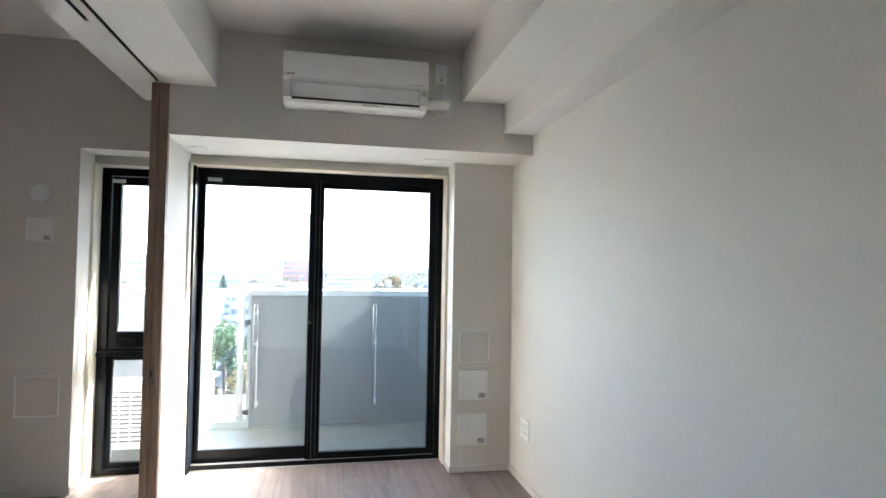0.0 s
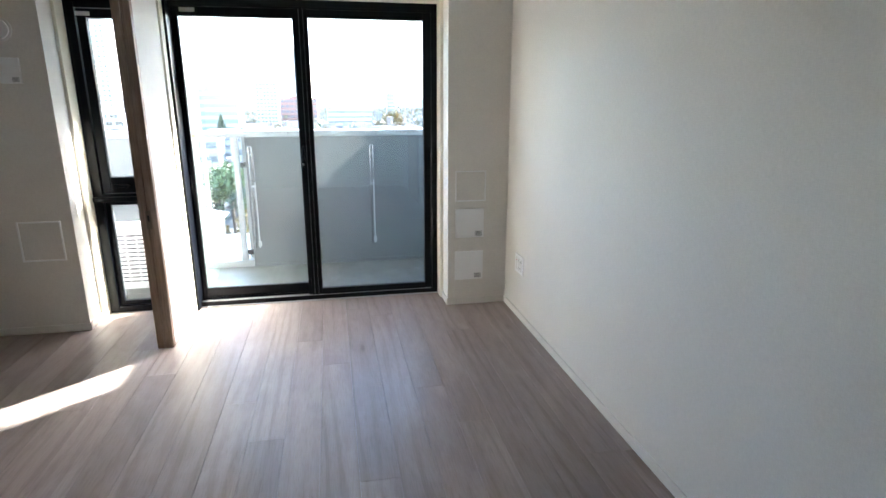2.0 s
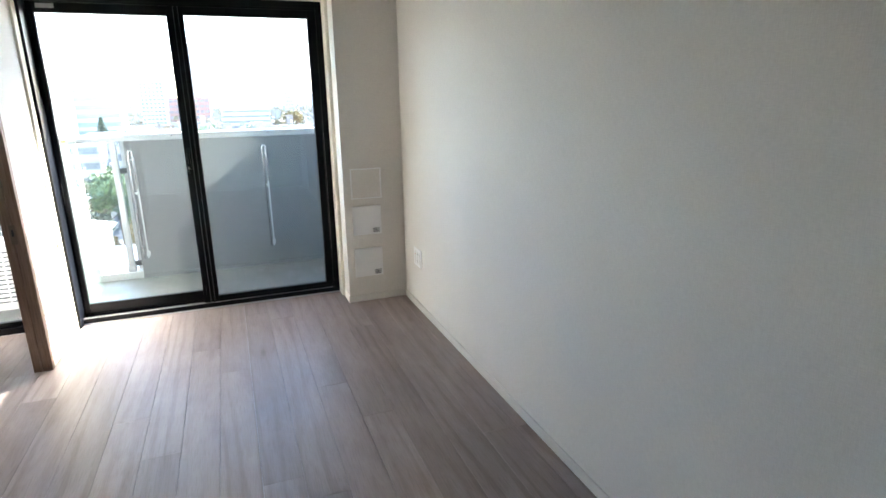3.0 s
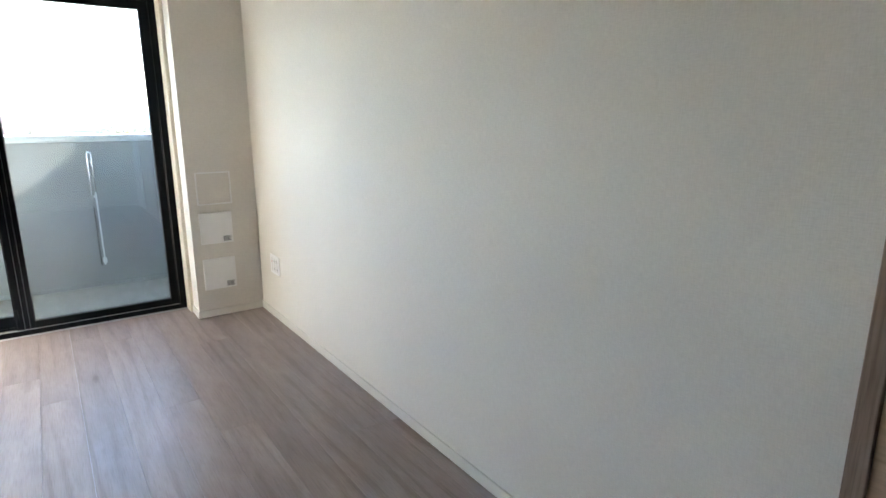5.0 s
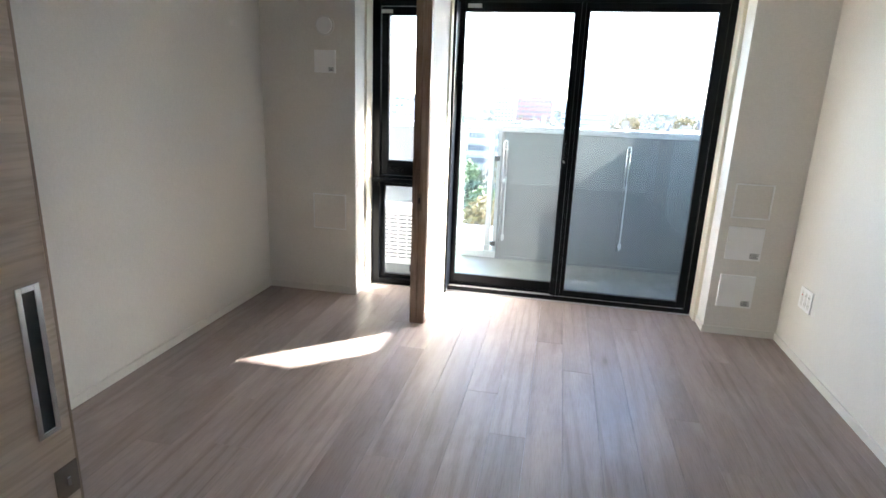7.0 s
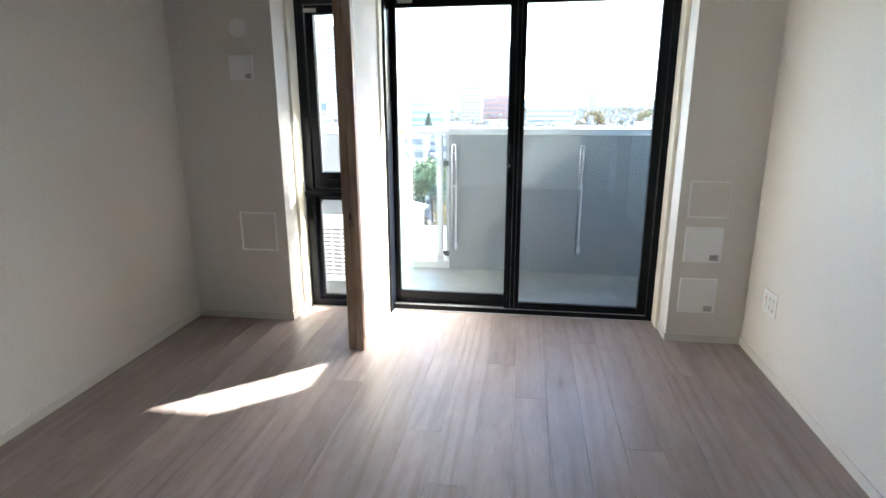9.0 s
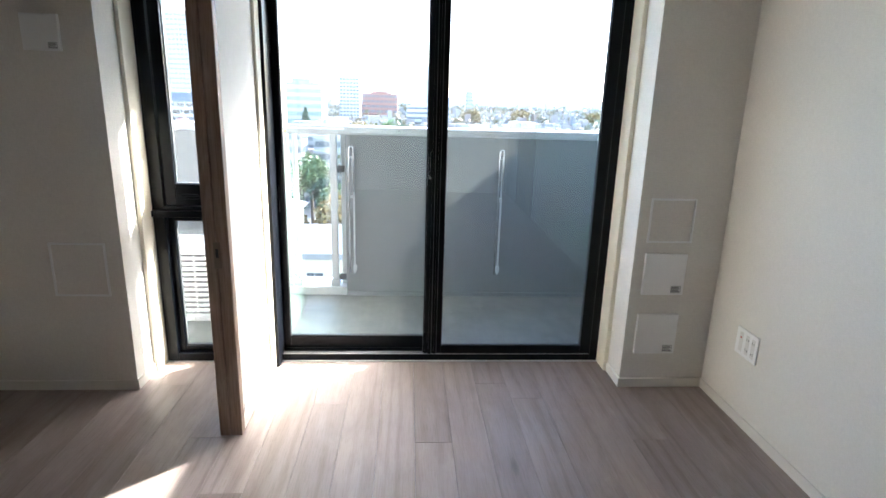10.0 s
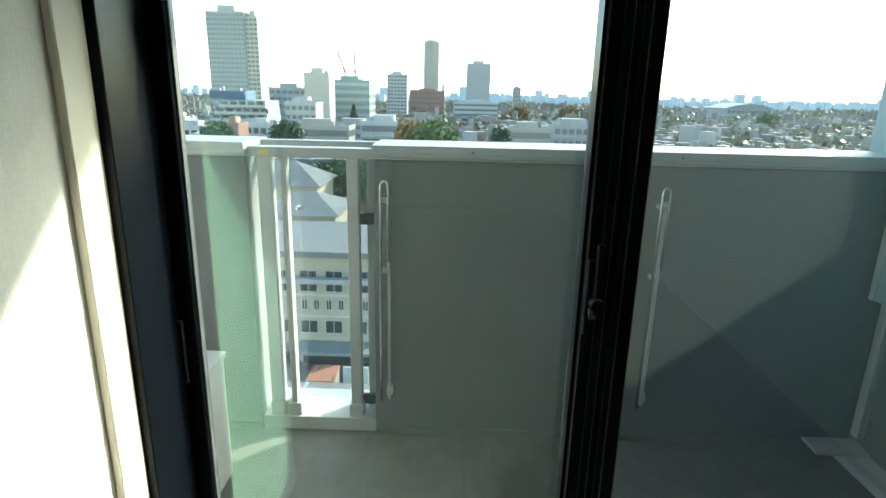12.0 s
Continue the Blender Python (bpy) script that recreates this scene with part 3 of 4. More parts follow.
part("maker_mark", boxes((AX0 + 0.02, AX0 + 0.06, -0.9712, -0.9706, 2.362, 2.368)), M_GREYTXT, ac)
part("print", boxes(*[(AX1 - 0.115 + i * 0.02, AX1 - 0.099 + i * 0.02, -0.9712, -0.9706, 2.352, 2.3545) for i in range(5)]), M_GREYTXT, ac)
part("display_print", boxes(*[(-1.06 + i * 0.026, -1.042 + i * 0.026, -0.9118, -0.907, 2.2365, 2.2395) for i in range(5)]), M_GREYTXT, ac)
part("side_display", boxes((AX1 - 0.034, AX1 - 0.012, -0.9612, -0.956, 2.30, 2.3251)), M_SATIN, ac)
pipe = thing("pipe_cover", (-0.575, YU, 2.315), "pale plastic pipe cover bending into the wall beside the air conditioner", "pipe cover")
part("duct", tube(bmesh.new(), [(AX1 - 0.02, -0.79, 2.305), (-0.64, -0.79, 2.308), (-0.59, -0.785, 2.315), (-0.572, -0.765, 2.32), (-0.57, YU, 2.32)], 0.036, 16), M_PLASTIC2, pipe)
part("wall_flange", disc(bmesh.new(), (-0.575, 2.318), 0.066, YU - 0.012, YU), M_PLASTIC, pipe)
asock = thing("ac_socket", (-0.585, YU, 2.505), "white power socket with a plugged cord by the air conditioner", "socket")
part("plate", boxes((-0.622, -0.552, YU - 0.007, YU, 2.445, 2.565), bevel=0.003), M_PLASTIC, asock)
part("plug", boxes((-0.602, -0.570, YU - 0.04, YU - 0.007, 2.505, 2.545), bevel=0.005), M_PLASTIC, asock)
part("pin_hole", boxes((-0.592, -0.582, YU - 0.009, YU - 0.007, 2.468, 2.478)), M_DARK, asock)
part("cord", tube(bmesh.new(), [(-0.586, YU - 0.03, 2.505), (-0.584, YU - 0.032, 2.46), (-0.575, YU - 0.028, 2.41), (-0.58, YU - 0.03, 2.37), (-0.62, YU - 0.04, 2.33)], 0.004, 8), M_PLASTIC2, asock)

# ---------------------------------------------------------------- balcony
ZB = -0.06
solid("balcony_floor", boxes((-6.2, 0.34, 0.121, 1.5, ZB - 0.2, ZB)), M_BALFLOOR, "grey vinyl-sheeted balcony floor", "floor", kind="structure")
solid("wall_outer", boxes((-6.2, XL - 0.121, 0.0, 0.085, -0.1, 3.0), (0.121, 0.6, 0.0, 0.085, -0.1, 3.0), (-6.2, 0.6, 0.0, 0.085, 3.0, 3.4)), M_CONC, "grey outer wall of the building", "wall", kind="structure")
solid("balcony_ceiling", boxes((-6.2, 4.2, 0.087, 1.40, 2.69, 2.88)), M_CONC, "underside of the balcony above", "ceiling", kind="structure")
solid("wall_sill", boxes((XL - 0.12, 0.12, -0.075, 0.119, -0.3, -0.001)), M_CONC, "concrete sill under the windows", "wall", kind="structure")


def parapet(x0, x1, name, label):
    t = thing(name, ((x0 + x1) / 2, 1.2, ZB), label, "parapet", "balcony parapets", "structure")
    part("panel", boxes((x0, x1, 1.10, 1.32, ZB, 1.078), bevel=0.004, segments=1), M_PANEL, t, "dark grey textured panel")
    part("cap_rail", boxes((x0 - 0.004, x1 + 0.004, 1.075, 1.345, 1.100, 1.130), bevel=0.004), M_COPING, t, "pale aluminium coping")
    part("drip_strip", boxes((x0, x1, 1.084, 1.336, 1.0785, 1.086), bevel=0.002, segments=1), M_COPING, t, "thin pale drip lip")
    part("shadow_joint", boxes((x0 + 0.002, x1 - 0.002, 1.092, 1.328, 1.0865, 1.0995)), M_SATIN, t)
    for i in range(int((x1 - x0) / 0.75)):
        part("rivet", boxes((x0 + 0.36 + 0.75 * i, x0 + 0.368 + 0.75 * i, 1.0725, 1.0748, 1.108, 1.114)), M_DARK, t)
    part("skirting", boxes((x0, x1, 1.088, 1.0995, ZB, ZB + 0.03), bevel=0.002, segments=1), M_PANEL, t)
    return t


parapet(-1.872, 0.085, "parapet", "dark grey balcony parapet with pale aluminium coping")
parapet(-6.2, -2.345, "parapet", "dark grey balcony parapet with pale aluminium coping beside the glazed gap")
rail = thing("glass_railing", (-2.1, 1.2, ZB), "aluminium railing with a clear glass pane closing the parapet gap", "railing")
part("top_rail", boxes((-2.35, -1.872, 1.115, 1.175, 1.075, 1.112), bevel=0.004), M_COPING, rail)
part("rear_rail", boxes((-2.345, -1.875, 1.27, 1.32, 1.095, 1.125), bevel=0.004), M_COPING, rail)
RAIL = {-2.285: 0.026, -2.215: 0.012, -1.955: 0.022}
for x in RAIL:
    p = part("post", boxes((x - RAIL[x], x + RAIL[x], 1.12, 1.17, 0.0, 1.075), bevel=0.004), M_COPING, rail)
    part("foot", boxes((x - 0.03, x + 0.03, 1.112, 1.178, 0.0, 0.055), bevel=0.006), M_COPING, p)
part("base_ledge", boxes((-2.343, -1.873, 1.10, 1.34, ZB, 0.0), bevel=0.004), M_COPING, rail, "pale concrete ledge")
for z in (0.06, 0.84):
    b = part("bracket", boxes((-1.933, -1.882, 1.15, 1.17, z - 0.022, z + 0.022), bevel=0.003), M_DARK, rail, "dark clamp bracket")
    part("bracket", boxes((-2.193, -2.178, 1.185, 1.225, z + 0.02, z + 0.034), bevel=0.003), M_CHROME, rail)
gp = part("glass_pane", boxes((-2.335, -1.885, 1.215, 1.225, 0.03, 1.06)), M_RAILGLASS, rail, "clear glass pane")
gp.visible_shadow = False
part("edge_channel", boxes((-1.912, -1.874, 1.19, 1.25, 0.0, 1.075), bevel=0.003), M_COPING, rail)
part("sticker", boxes((-2.30, -2.262, 1.1135, 1.1149, 1.084, 1.100)), M_YELLOW, rail, "small yellow sticker")


def pole_holder(x):
    t = thing("laundry_pole_holder", (x, 1.08, 0.1), "folded stainless laundry pole arm fixed to the parapet panel", "pole holder", "laundry pole holders")
    part("mast", boxes((x + 0.014, x + 0.024, 1.066, 1.086, 0.115, 0.95), bevel=0.002), M_SATIN, t)
    hook = [(x - 0.008, 1.045, 0.12), (x - 0.008, 1.045, 0.97)] + [
        (x + 0.006 - 0.014 * math.cos(a), 1.045, 0.985 + 0.020 * math.sin(a)) for a in (0.3, 0.8, 1.3, 1.8, 2.3, 2.8)] + [(x + 0.020, 1.045, 0.93), (x + 0.020, 1.05, 0.70)]
    part("arm", tube(bmesh.new(), hook, 0.0055, 10), M_CHROME, t, "bright stainless arm with a looped end")
    for z in (0.66, 0.93):
        part("clamp", boxes((x - 0.008, x + 0.024, 1.056, 1.0995, z - 0.007, z + 0.007), bevel=0.002), M_COPING, t)
    part("foot_bracket", boxes((x + 0.008, x + 0.034, 1.07, 1.0995, 0.13, 0.17), bevel=0.003), M_SATIN, t)


pole_holder(-1.832)
pole_holder(-0.815)

# end wall, its stub pillar and the hanging divider board
solid("wall_balcony_end", boxes((0.09, 0.22, 0.122, 0.83, ZB, 2.689), (0.09, 0.22, 0.83, 1.355, ZB, 1.085)), M_PANEL, "grey end wall of the balcony", "wall", kind="structure")
board = thing("divider_board", (0.04, 0.7, 0.6), "pale blue-white divider board on the balcony end wall", "divider board")
part("board", boxes((0.012, 0.052, 0.14, 1.068, 0.60, 1.835), bevel=0.004), M_PALE, board)
part("outer_leaf", boxes((0.092, 0.13, 0.831, 1.356, 1.086, 1.835), bevel=0.004), M_PALE, board)
for y, z, d in ((0.3, 0.70, 0.0), (0.3, 1.6, 0.0), (0.76, 1.6, 0.0)):
    part("fixing", boxes((0.052, 0.0898 + d, y, y + 0.06, z, z + 0.1), bevel=0.003), M_SATIN, board)
part("edge_bar", boxes((0.004, 0.012, 1.045, 1.070, 0.60, 1.835), bevel=0.002), M_SATIN, board)
part("stay", boxes((0.060, 0.0895, 1.03, 1.07, 0.02, 1.05), bevel=0.003), M_SATIN, board, "slim upright stay")
drain = thing("drain_cover", (0.05, 1.0, ZB), "pale drain channel corner on the balcony floor", "drain cover")
part("channel", boxes((-0.02, 0.088, 0.13, 1.085, ZB, ZB + 0.035), bevel=0.004), M_CONC, drain)
part("corner_piece", boxes((-0.12, 0.088, 0.98, 1.086, ZB + 0.0352, ZB + 0.05), bevel=0.004), M_SATIN, drain)

# outdoor unit
ou = thing("outdoor_unit", (-2.72, 0.61, ZB), "ivory outdoor unit with a slatted grille on the balcony floor", "outdoor unit")
OX0, OX1, OY0, OY1, OZ0, OZ1 = -3.10, -2.335, 0.47, 0.75, ZB + 0.05, 0.44
part("casing", boxes((OX0, OX1, OY0, OY1, OZ0, OZ1), bevel=0.012), M_ACUNIT, ou)
part("top_lid", boxes((OX0 - 0.006, OX1 + 0.006, OY0 - 0.008, OY1 + 0.006, OZ1 + 0.0005, OZ1 + 0.022), bevel=0.006), M_ACUNIT, ou)
part("fan_opening", boxes((OX0 + 0.04, OX1 - 0.04, OY0 - 0.003, OY0 - 0.0005, OZ0 + 0.04, OZ1 - 0.03)), M_DARK, ou)
for i in range(12):
    z = OZ0 + 0.05 + i * (OZ1 - OZ0 - 0.10) / 11
    part("slat", boxes((OX0 + 0.035, OX1 - 0.035, OY0 - 0.022, OY0 - 0.004, z - 0.008, z + 0.008)), M_ACUNIT, ou)
for i in range(10):
    x = OX0 + 0.045 + i * (OX1 - OX0 - 0.09) / 9
    part("grille_bar", boxes((x - 0.004, x + 0.004, OY0 - 0.026, OY0 - 0.0225, OZ0 + 0.035, OZ1 - 0.03)), M_ACUNIT, ou)
for x in (OX0 + 0.12, OX1 - 0.12):
    part("foot", boxes((x - 0.05, x + 0.05, OY0 - 0.02, OY1 + 0.02, ZB, OZ0), bevel=0.004), M_DARK, ou)

# ---------------------------------------------------------------- city
ZG = -31.0


def facade(name, colour, rough=0.7):
    return plain(name, colour, rough, 0, 0.07, 0.25)


F_BEIGE, F_WHITE, F_GREY = facade("facade_beige", (0.38, 0.33, 0.25)), facade("facade_white", (0.40, 0.395, 0.385)), facade("facade_grey", (0.31, 0.31, 0.31))
F_RED, F_TEAL, F_BLUE = facade("facade_brick_red", (0.26, 0.13, 0.10)), facade("facade_teal", (0.22, 0.30, 0.27), 0.25), facade("facade_blue_roof", (0.14, 0.19, 0.28))
F_TAN, F_TOWER = facade("facade_tan", (0.50, 0.45, 0.38)), facade("facade_tower_grey", (0.40, 0.385, 0.36))
F_ROOF, F_WIN = plain("roof_sheet_pale", (0.15, 0.15, 0.15), 0.85, 0.0, 0.12, 0.6), plain("window_dark", (0.12, 0.135, 0.15), 0.2)
F_DIM = plain("window_dim", (0.20, 0.21, 0.22), 0.4)
F_DEEP = plain("window_deep", (0.035, 0.04, 0.045), 0.2)
F_SAND = facade("facade_sand", (0.33, 0.30, 0.255))
F_TILE = plain("roof_tile_terracotta", (0.38, 0.17, 0.11), 0.7)
solid("ground", boxes((-4500, 4500, 8, 4900, ZG - 1, ZG)), plain("ground_town", (0.13, 0.13, 0.12), 0.9, 0, 0.3, 0.03), "far town ground of streets and yards", "ground", kind="structure")


def building(name, x0, x1, y0, deep, top, material, floors, cols, label, bands=False, zb=ZG, win_mat=None, cap=True):
    """A block with recessed-looking window rows on the faces towards the balcony."""
    wm = win_mat or F_WIN
    t = thing(name, ((x0 + x1) / 2, y0, zb), label, "building", "town buildings")
    part("wall", boxes((x0, x1, y0, y0 + deep, zb, top)), material, t)
    if cap:
        w = x1 - x0
        part("roof_house", boxes((x0 + w * 0.25, x1 - w * 0.3, y0 + deep * 0.2, y0 + deep * 0.7, top, top + (top - zb) * 0.05 + 1.2)), material, t)
        part("roof_parapet", boxes((x0 - 0.2, x1 + 0.2, y0 - 0.2, y0 + 0.3, top - 0.5, top + 0.7), (x0 - 0.2, x0 + 0.3, y0 + 0.3, y0 + deep, top - 0.5, top + 0.7),
                                  (x1 - 0.3, x1 + 0.2, y0 + 0.3, y0 + deep, top - 0.5, top + 0.7)), material, t)
    h = (top - zb) / floors
    rnd = random.Random(int(abs(x0) * 7 + y0))
    for i in range(4):
        a, b = rnd.uniform(0.05, 0.85), rnd.uniform(0.05, 0.7)
        u, v = rnd.uniform(0.8, 2.6), rnd.uniform(0.6, 2.2)
        xa, ya = x0 + (x1 - x0) * a, y0 + deep * b
        part("roof_tank", boxes((xa, xa + u, ya, ya + u, top, top + v)), F_GREY, t)
    xa, ya = x0 + (x1 - x0) * 0.6, y0 + deep * 0.4
    part("aerial", tube(bmesh.new(), [(xa, ya, top), (xa, ya, top + 4.5)], 0.12, 6), F_GREY, t)
    bm = bmesh.new()
    for i in range(1, floors):
        cuboid(bm, x0 - 0.1, x1 + 0.1, y0 - 0.7, y0 - 0.01, zb + i * h - 0.12, zb + i * h + 0.35)
    part("balcony_bands", bm, material, t)
    me = None
    for i in range(floors):
        z = zb + i * h
        if z < ZG + 4 and floors > 6:
            continue
        if bands:
            ob = part("window_band", boxes((x0 + 0.4, x1 - 0.4, y0 - 0.15, y0 - 0.02, z + h * 0.38, z + h * 0.82), (x1 + 0.02, x1 + 0.15, y0 + 0.5, y0 + deep - 0.5, z + h * 0.38, z + h * 0.82)), wm, t)
            continue
        cw = (x1 - x0) / cols
        for k in range(cols):
            if me is None:
                me = mesh_from("window", boxes((cw * 0.15, cw * 0.85, -0.12, -0.02, h * 0.30, h * 0.76)), wm)
            ob = new("window", me)
            ob.parent = t
            ob.location = (x0 + k * cw - t.location.x, 0, z - zb)
    return t


# towers on the skyline
building("residential_tower", -179, -152, 420, 26, 53, F_TOWER, 26, 10, "tall grey apartment tower with close window rows", win_mat=F_DIM)
building("tower_wing", -151.9, -143, 421, 20, 50, F_TAN, 26, 3, "cream balcony wing of the apartment tower")
terrace = thing("terraced_building", (-101, 260, ZG), "terraced white apartment block with blue stepped roofs", "building", "town buildings")
for i in range(9):
    z, xa = -31 + 3.05 * i, -119 + (0.0 if i < 3 else (i - 3) * 2.1)
    part("storey", boxes((xa, -86 - 0.25 * i, 261.5, 282, z, z + 3.05)), F_GREY, terrace)
    part("balcony_front", boxes((xa - 0.4, -85.6 - 0.25 * i, 259.6, 260.0, z - 0.1, z + 1.05), (xa - 0.4, -85.6 - 0.25 * i, 260.0, 261.4, z - 0.1, z + 0.1)), F_WHITE, terrace)
    if i > 3:
        part("stepped_roof", boxes((xa - 2.4, xa - 0.41, 260, 281, z - 0.05, z + 0.5)), F_BLUE, terrace, "blue sheet roof step")
    n = int((-86 - xa) // 4)
    for k in range(n):
        part("glazing", boxes((xa + 0.6 + 4 * k, xa + 3.6 + 4 * k, 261.3, 261.48, z + 0.2, z + 2.5)), F_DEEP if k % 3 else F_WIN, terrace)
        part("divider", boxes((xa + 4 * k, xa + 0.25 + 4 * k, 260.01, 261.29, z + 0.11, z + 2.9)), F_WHITE, terrace)
building("blue_roof_house", -113, -97, 262, 14, 0.5, F_BLUE, 12, 6, "blue-roofed upper storey of a terraced block", zb=-3.4, cap=False)
building("slab_building", -80, -67, 300, 14, 9.6, F_TAN, 12, 1, "windowless beige slab block", True, win_mat=F_TAN)
building("low_office", -100, -80.5, 305, 16, 2, F_GREY, 9, 6, "grey stepped office block")
building("glass_office", -74, -51, 332, 24, 7, F_TEAL, 9, 6, "green glass office block with white floor bands", True, win_mat=F_WHITE)
building("white_office", -72.2, -51.8, 600, 18, 18.8, F_WHITE, 14, 6, "white office block with small square windows")
rt = thing("round_tower", (-48.6, 1114, ZG), "slender tan round high-rise with upright fins", "building", "town buildings")
part("shaft", tube(bmesh.new(), [(-48.6, 1114, ZG), (-48.6, 1114, 92)], 13.0, 28), F_GREY, rt)
part("crown", tube(bmesh.new(), [(-48.6, 1114, 92), (-48.6, 1114, 97)], 10.5, 28), F_TAN, rt)
for i in range(24):
    a = i * math.tau / 24
    fx, fy = -48.6 + 13.4 * math.cos(a), 1114 + 13.4 * math.sin(a)
    part("fin", boxes((fx - 0.9, fx + 0.9, fy - 0.9, fy + 0.9, ZG, 94)), F_TAN, rt)
building("balcony_block", -53, -33, 232, 12, -11.5, F_GREY, 6, 7, "white apartment block with balcony bands", True)
building("brick_hall", -57, -15, 700, 40, 4, F_RED, 6, 8, "broad red brick hall")
building("pale_tower", 15, 51, 900, 30, 46, F_WHITE, 20, 6, "pale high-rise office tower", True, win_mat=F_GREY)
building("spire_block", 88, 99, 900, 20, 12, F_GREY, 8, 3, "small grey block with a mast")
building("white_annex", -3, 35, 500, 20, -6, F_WHITE, 6, 8, "low white annex with a stepped roof", True)
hall = thing("sports_hall", (400, 800, ZG), "low wide grey sports hall under a shallow vaulted roof", "building", "town buildings")
part("wall", boxes((369, 432, 800, 860, ZG, -9.5)), F_GREY, hall)
bm = bmesh.new()
arc = [(366 + 69 * i / 16, -9.5 + 6.5 * math.sin(math.pi * i / 16)) for i in range(17)]
near, far = ([bm.verts.new((x, y, z)) for x, z in arc] for y in (797, 863))
for i in range(16):
    bm.faces.new((near[i], near[i + 1], far[i + 1], far[i]))
bm.faces.new(near[::-1])
bm.faces.new(far)
bm.faces.new((near[0], far[0], far[-1], near[-1]))
part("vaulted_roof", bm, F_DIM, hall)
for i in range(10):
    part("window", boxes((372 + 6 * i, 376 + 6 * i, 799.8, 799.98, -16, -12)), F_WIN, hall)
building("mid_block", -67, -55, 220, 12, -3.6, F_WHITE, 8, 5, "white mid-rise apartment block")
building("long_block", -49, -31, 158, 10, -8.6, F_SAND, 6, 9, "long low sand-coloured housing block", True)
building("long_block", -30, -16, 172, 12, -7.8, F_WHITE, 6, 7, "long low white housing block", True)
building("long_block", 14, 27, 168, 10, -8.6, F_SAND, 6, 6, "long low sand-coloured housing block", True)
building("long_block", 29, 48, 190, 12, -8.2, F_GREY, 6, 8, "long low grey housing block")
for x, y, w, d, top, floors, cols in ((-96, 190, 11, 9, -11.5, 5, 4), (-84, 178, 9, 10, -13, 4, 3), (-74, 196, 10, 8, -10.5, 5, 4), (-63, 186, 8, 9, -12.5, 4, 3), (-108, 205, 9, 9, -9.5, 5, 3),
                                      (-90, 160, 10, 8, -15, 4, 4), (-77, 156, 8, 8, -15.5, 4, 3), (-122, 222, 12, 9, -10, 5, 4)):
    building("town_house", x, x + w, y, d, top, F_WHITE, floors, cols, "low white town house with small dark windows", win_mat=F_DEEP)
building("brick_house", -66, -62, 158, 8, -8.5, F_RED, 5, 2, "small red brick house")
school = thing("school_block", (-21.5, 62, ZG), "beige four-storey block with dark window rows", "building", "town buildings")
part("wall", boxes((-34, -9, 62, 76, ZG, -17.6)), F_BEIGE, school)
F_FRAME = plain("window_frame_pale", (0.45, 0.44, 0.41), 0.5)


def school_row(start, pitch, count, w, z0, z1):
    """One storey's windows: a dark pane and a thin pale frame with a middle bar."""
    pane = mesh_from("window", boxes((0, w, -0.05, -0.02, 0, z1 - z0)), F_DEEP)
    e, h = 0.07, z1 - z0
    rim = mesh_from("frame", boxes((0, e, -0.14, -0.051, 0, h), (w - e, w, -0.14, -0.051, 0, h), (e, w - e, -0.14, -0.051, 0, e), (e, w - e, -0.14, -0.051, h - e, h),
                                   (w / 2 - e / 2, w / 2 + e / 2, -0.12, -0.051, e, h - e)), F_FRAME)
    for i in range(count):
        o = new("window", pane)
        o.parent = school
        o.location = (start + i * pitch + 21.5, 0, z0 - ZG)
        f = new("frame", rim)
        f.parent = o


school_row(-31.7, 3.05, 7, 2.1, -21.8, -19.1)
school_row(-32.5, 1.46, 15, 0.7, -24.1, -22.75)
school_row(-31.6, 3.0, 7, 2.1, -27.1, -25.4)
part("porch_roof", boxes((-19.6, -9.5, 58.6, 61.98, -28.5, -28.1), (-33.5, -20.5, 60.4, 61.98, -28.9, -28.5)), F_DIM, school, "flat grey porch roof")
# Near-black boxes fill the space below the porch roofs as its shade.
part("porch_shade", boxes((-19.3, -9.8, 61.2, 61.98, -30.9, -28.51), (-33.2, -20.8, 61.2, 61.98, -30.9, -28.91)), F_DEEP, school, "dark boxes standing in for the shade under the porch roof")
part("string_course", boxes((-34.05, -8.95, 61.9, 61.985, -22.35, -22.05), (-34.05, -8.95, 61.9, 61.985, -25.0, -24.75)), F_FRAME, school)
solid("school_roof", boxes((-35, -8, 61.0, 77, -17.3, -16.6)), F_ROOF, "pale metal flat roof of the beige block", "roof")
solid("school_canopy", boxes((-34.5, -8.5, 60.6, 61.6, -20.4, -19.8)), F_GREY, "blue-grey canopy along the beige block", "canopy")


shed = thing("garden_shed", (-15.4, 55, ZG), "small shed with a terracotta tile roof beside the school", "shed")
part("wall", boxes((-16.8, -14.0, 54, 57, ZG, ZG + 1.8)), F_BEIGE, shed)
for i in range(9):
    part("tile_row", boxes((-17.0 + i * 0.34, -16.7 + i * 0.34, 53.6, 57.3, ZG + 1.8, ZG + 2.05)), F_TILE, shed)
solid("yard_wall", boxes((-13.2, -10.4, 55, 55.3, ZG, ZG + 3.0)), F_WHITE, "plain white yard wall beside the school", "yard wall")


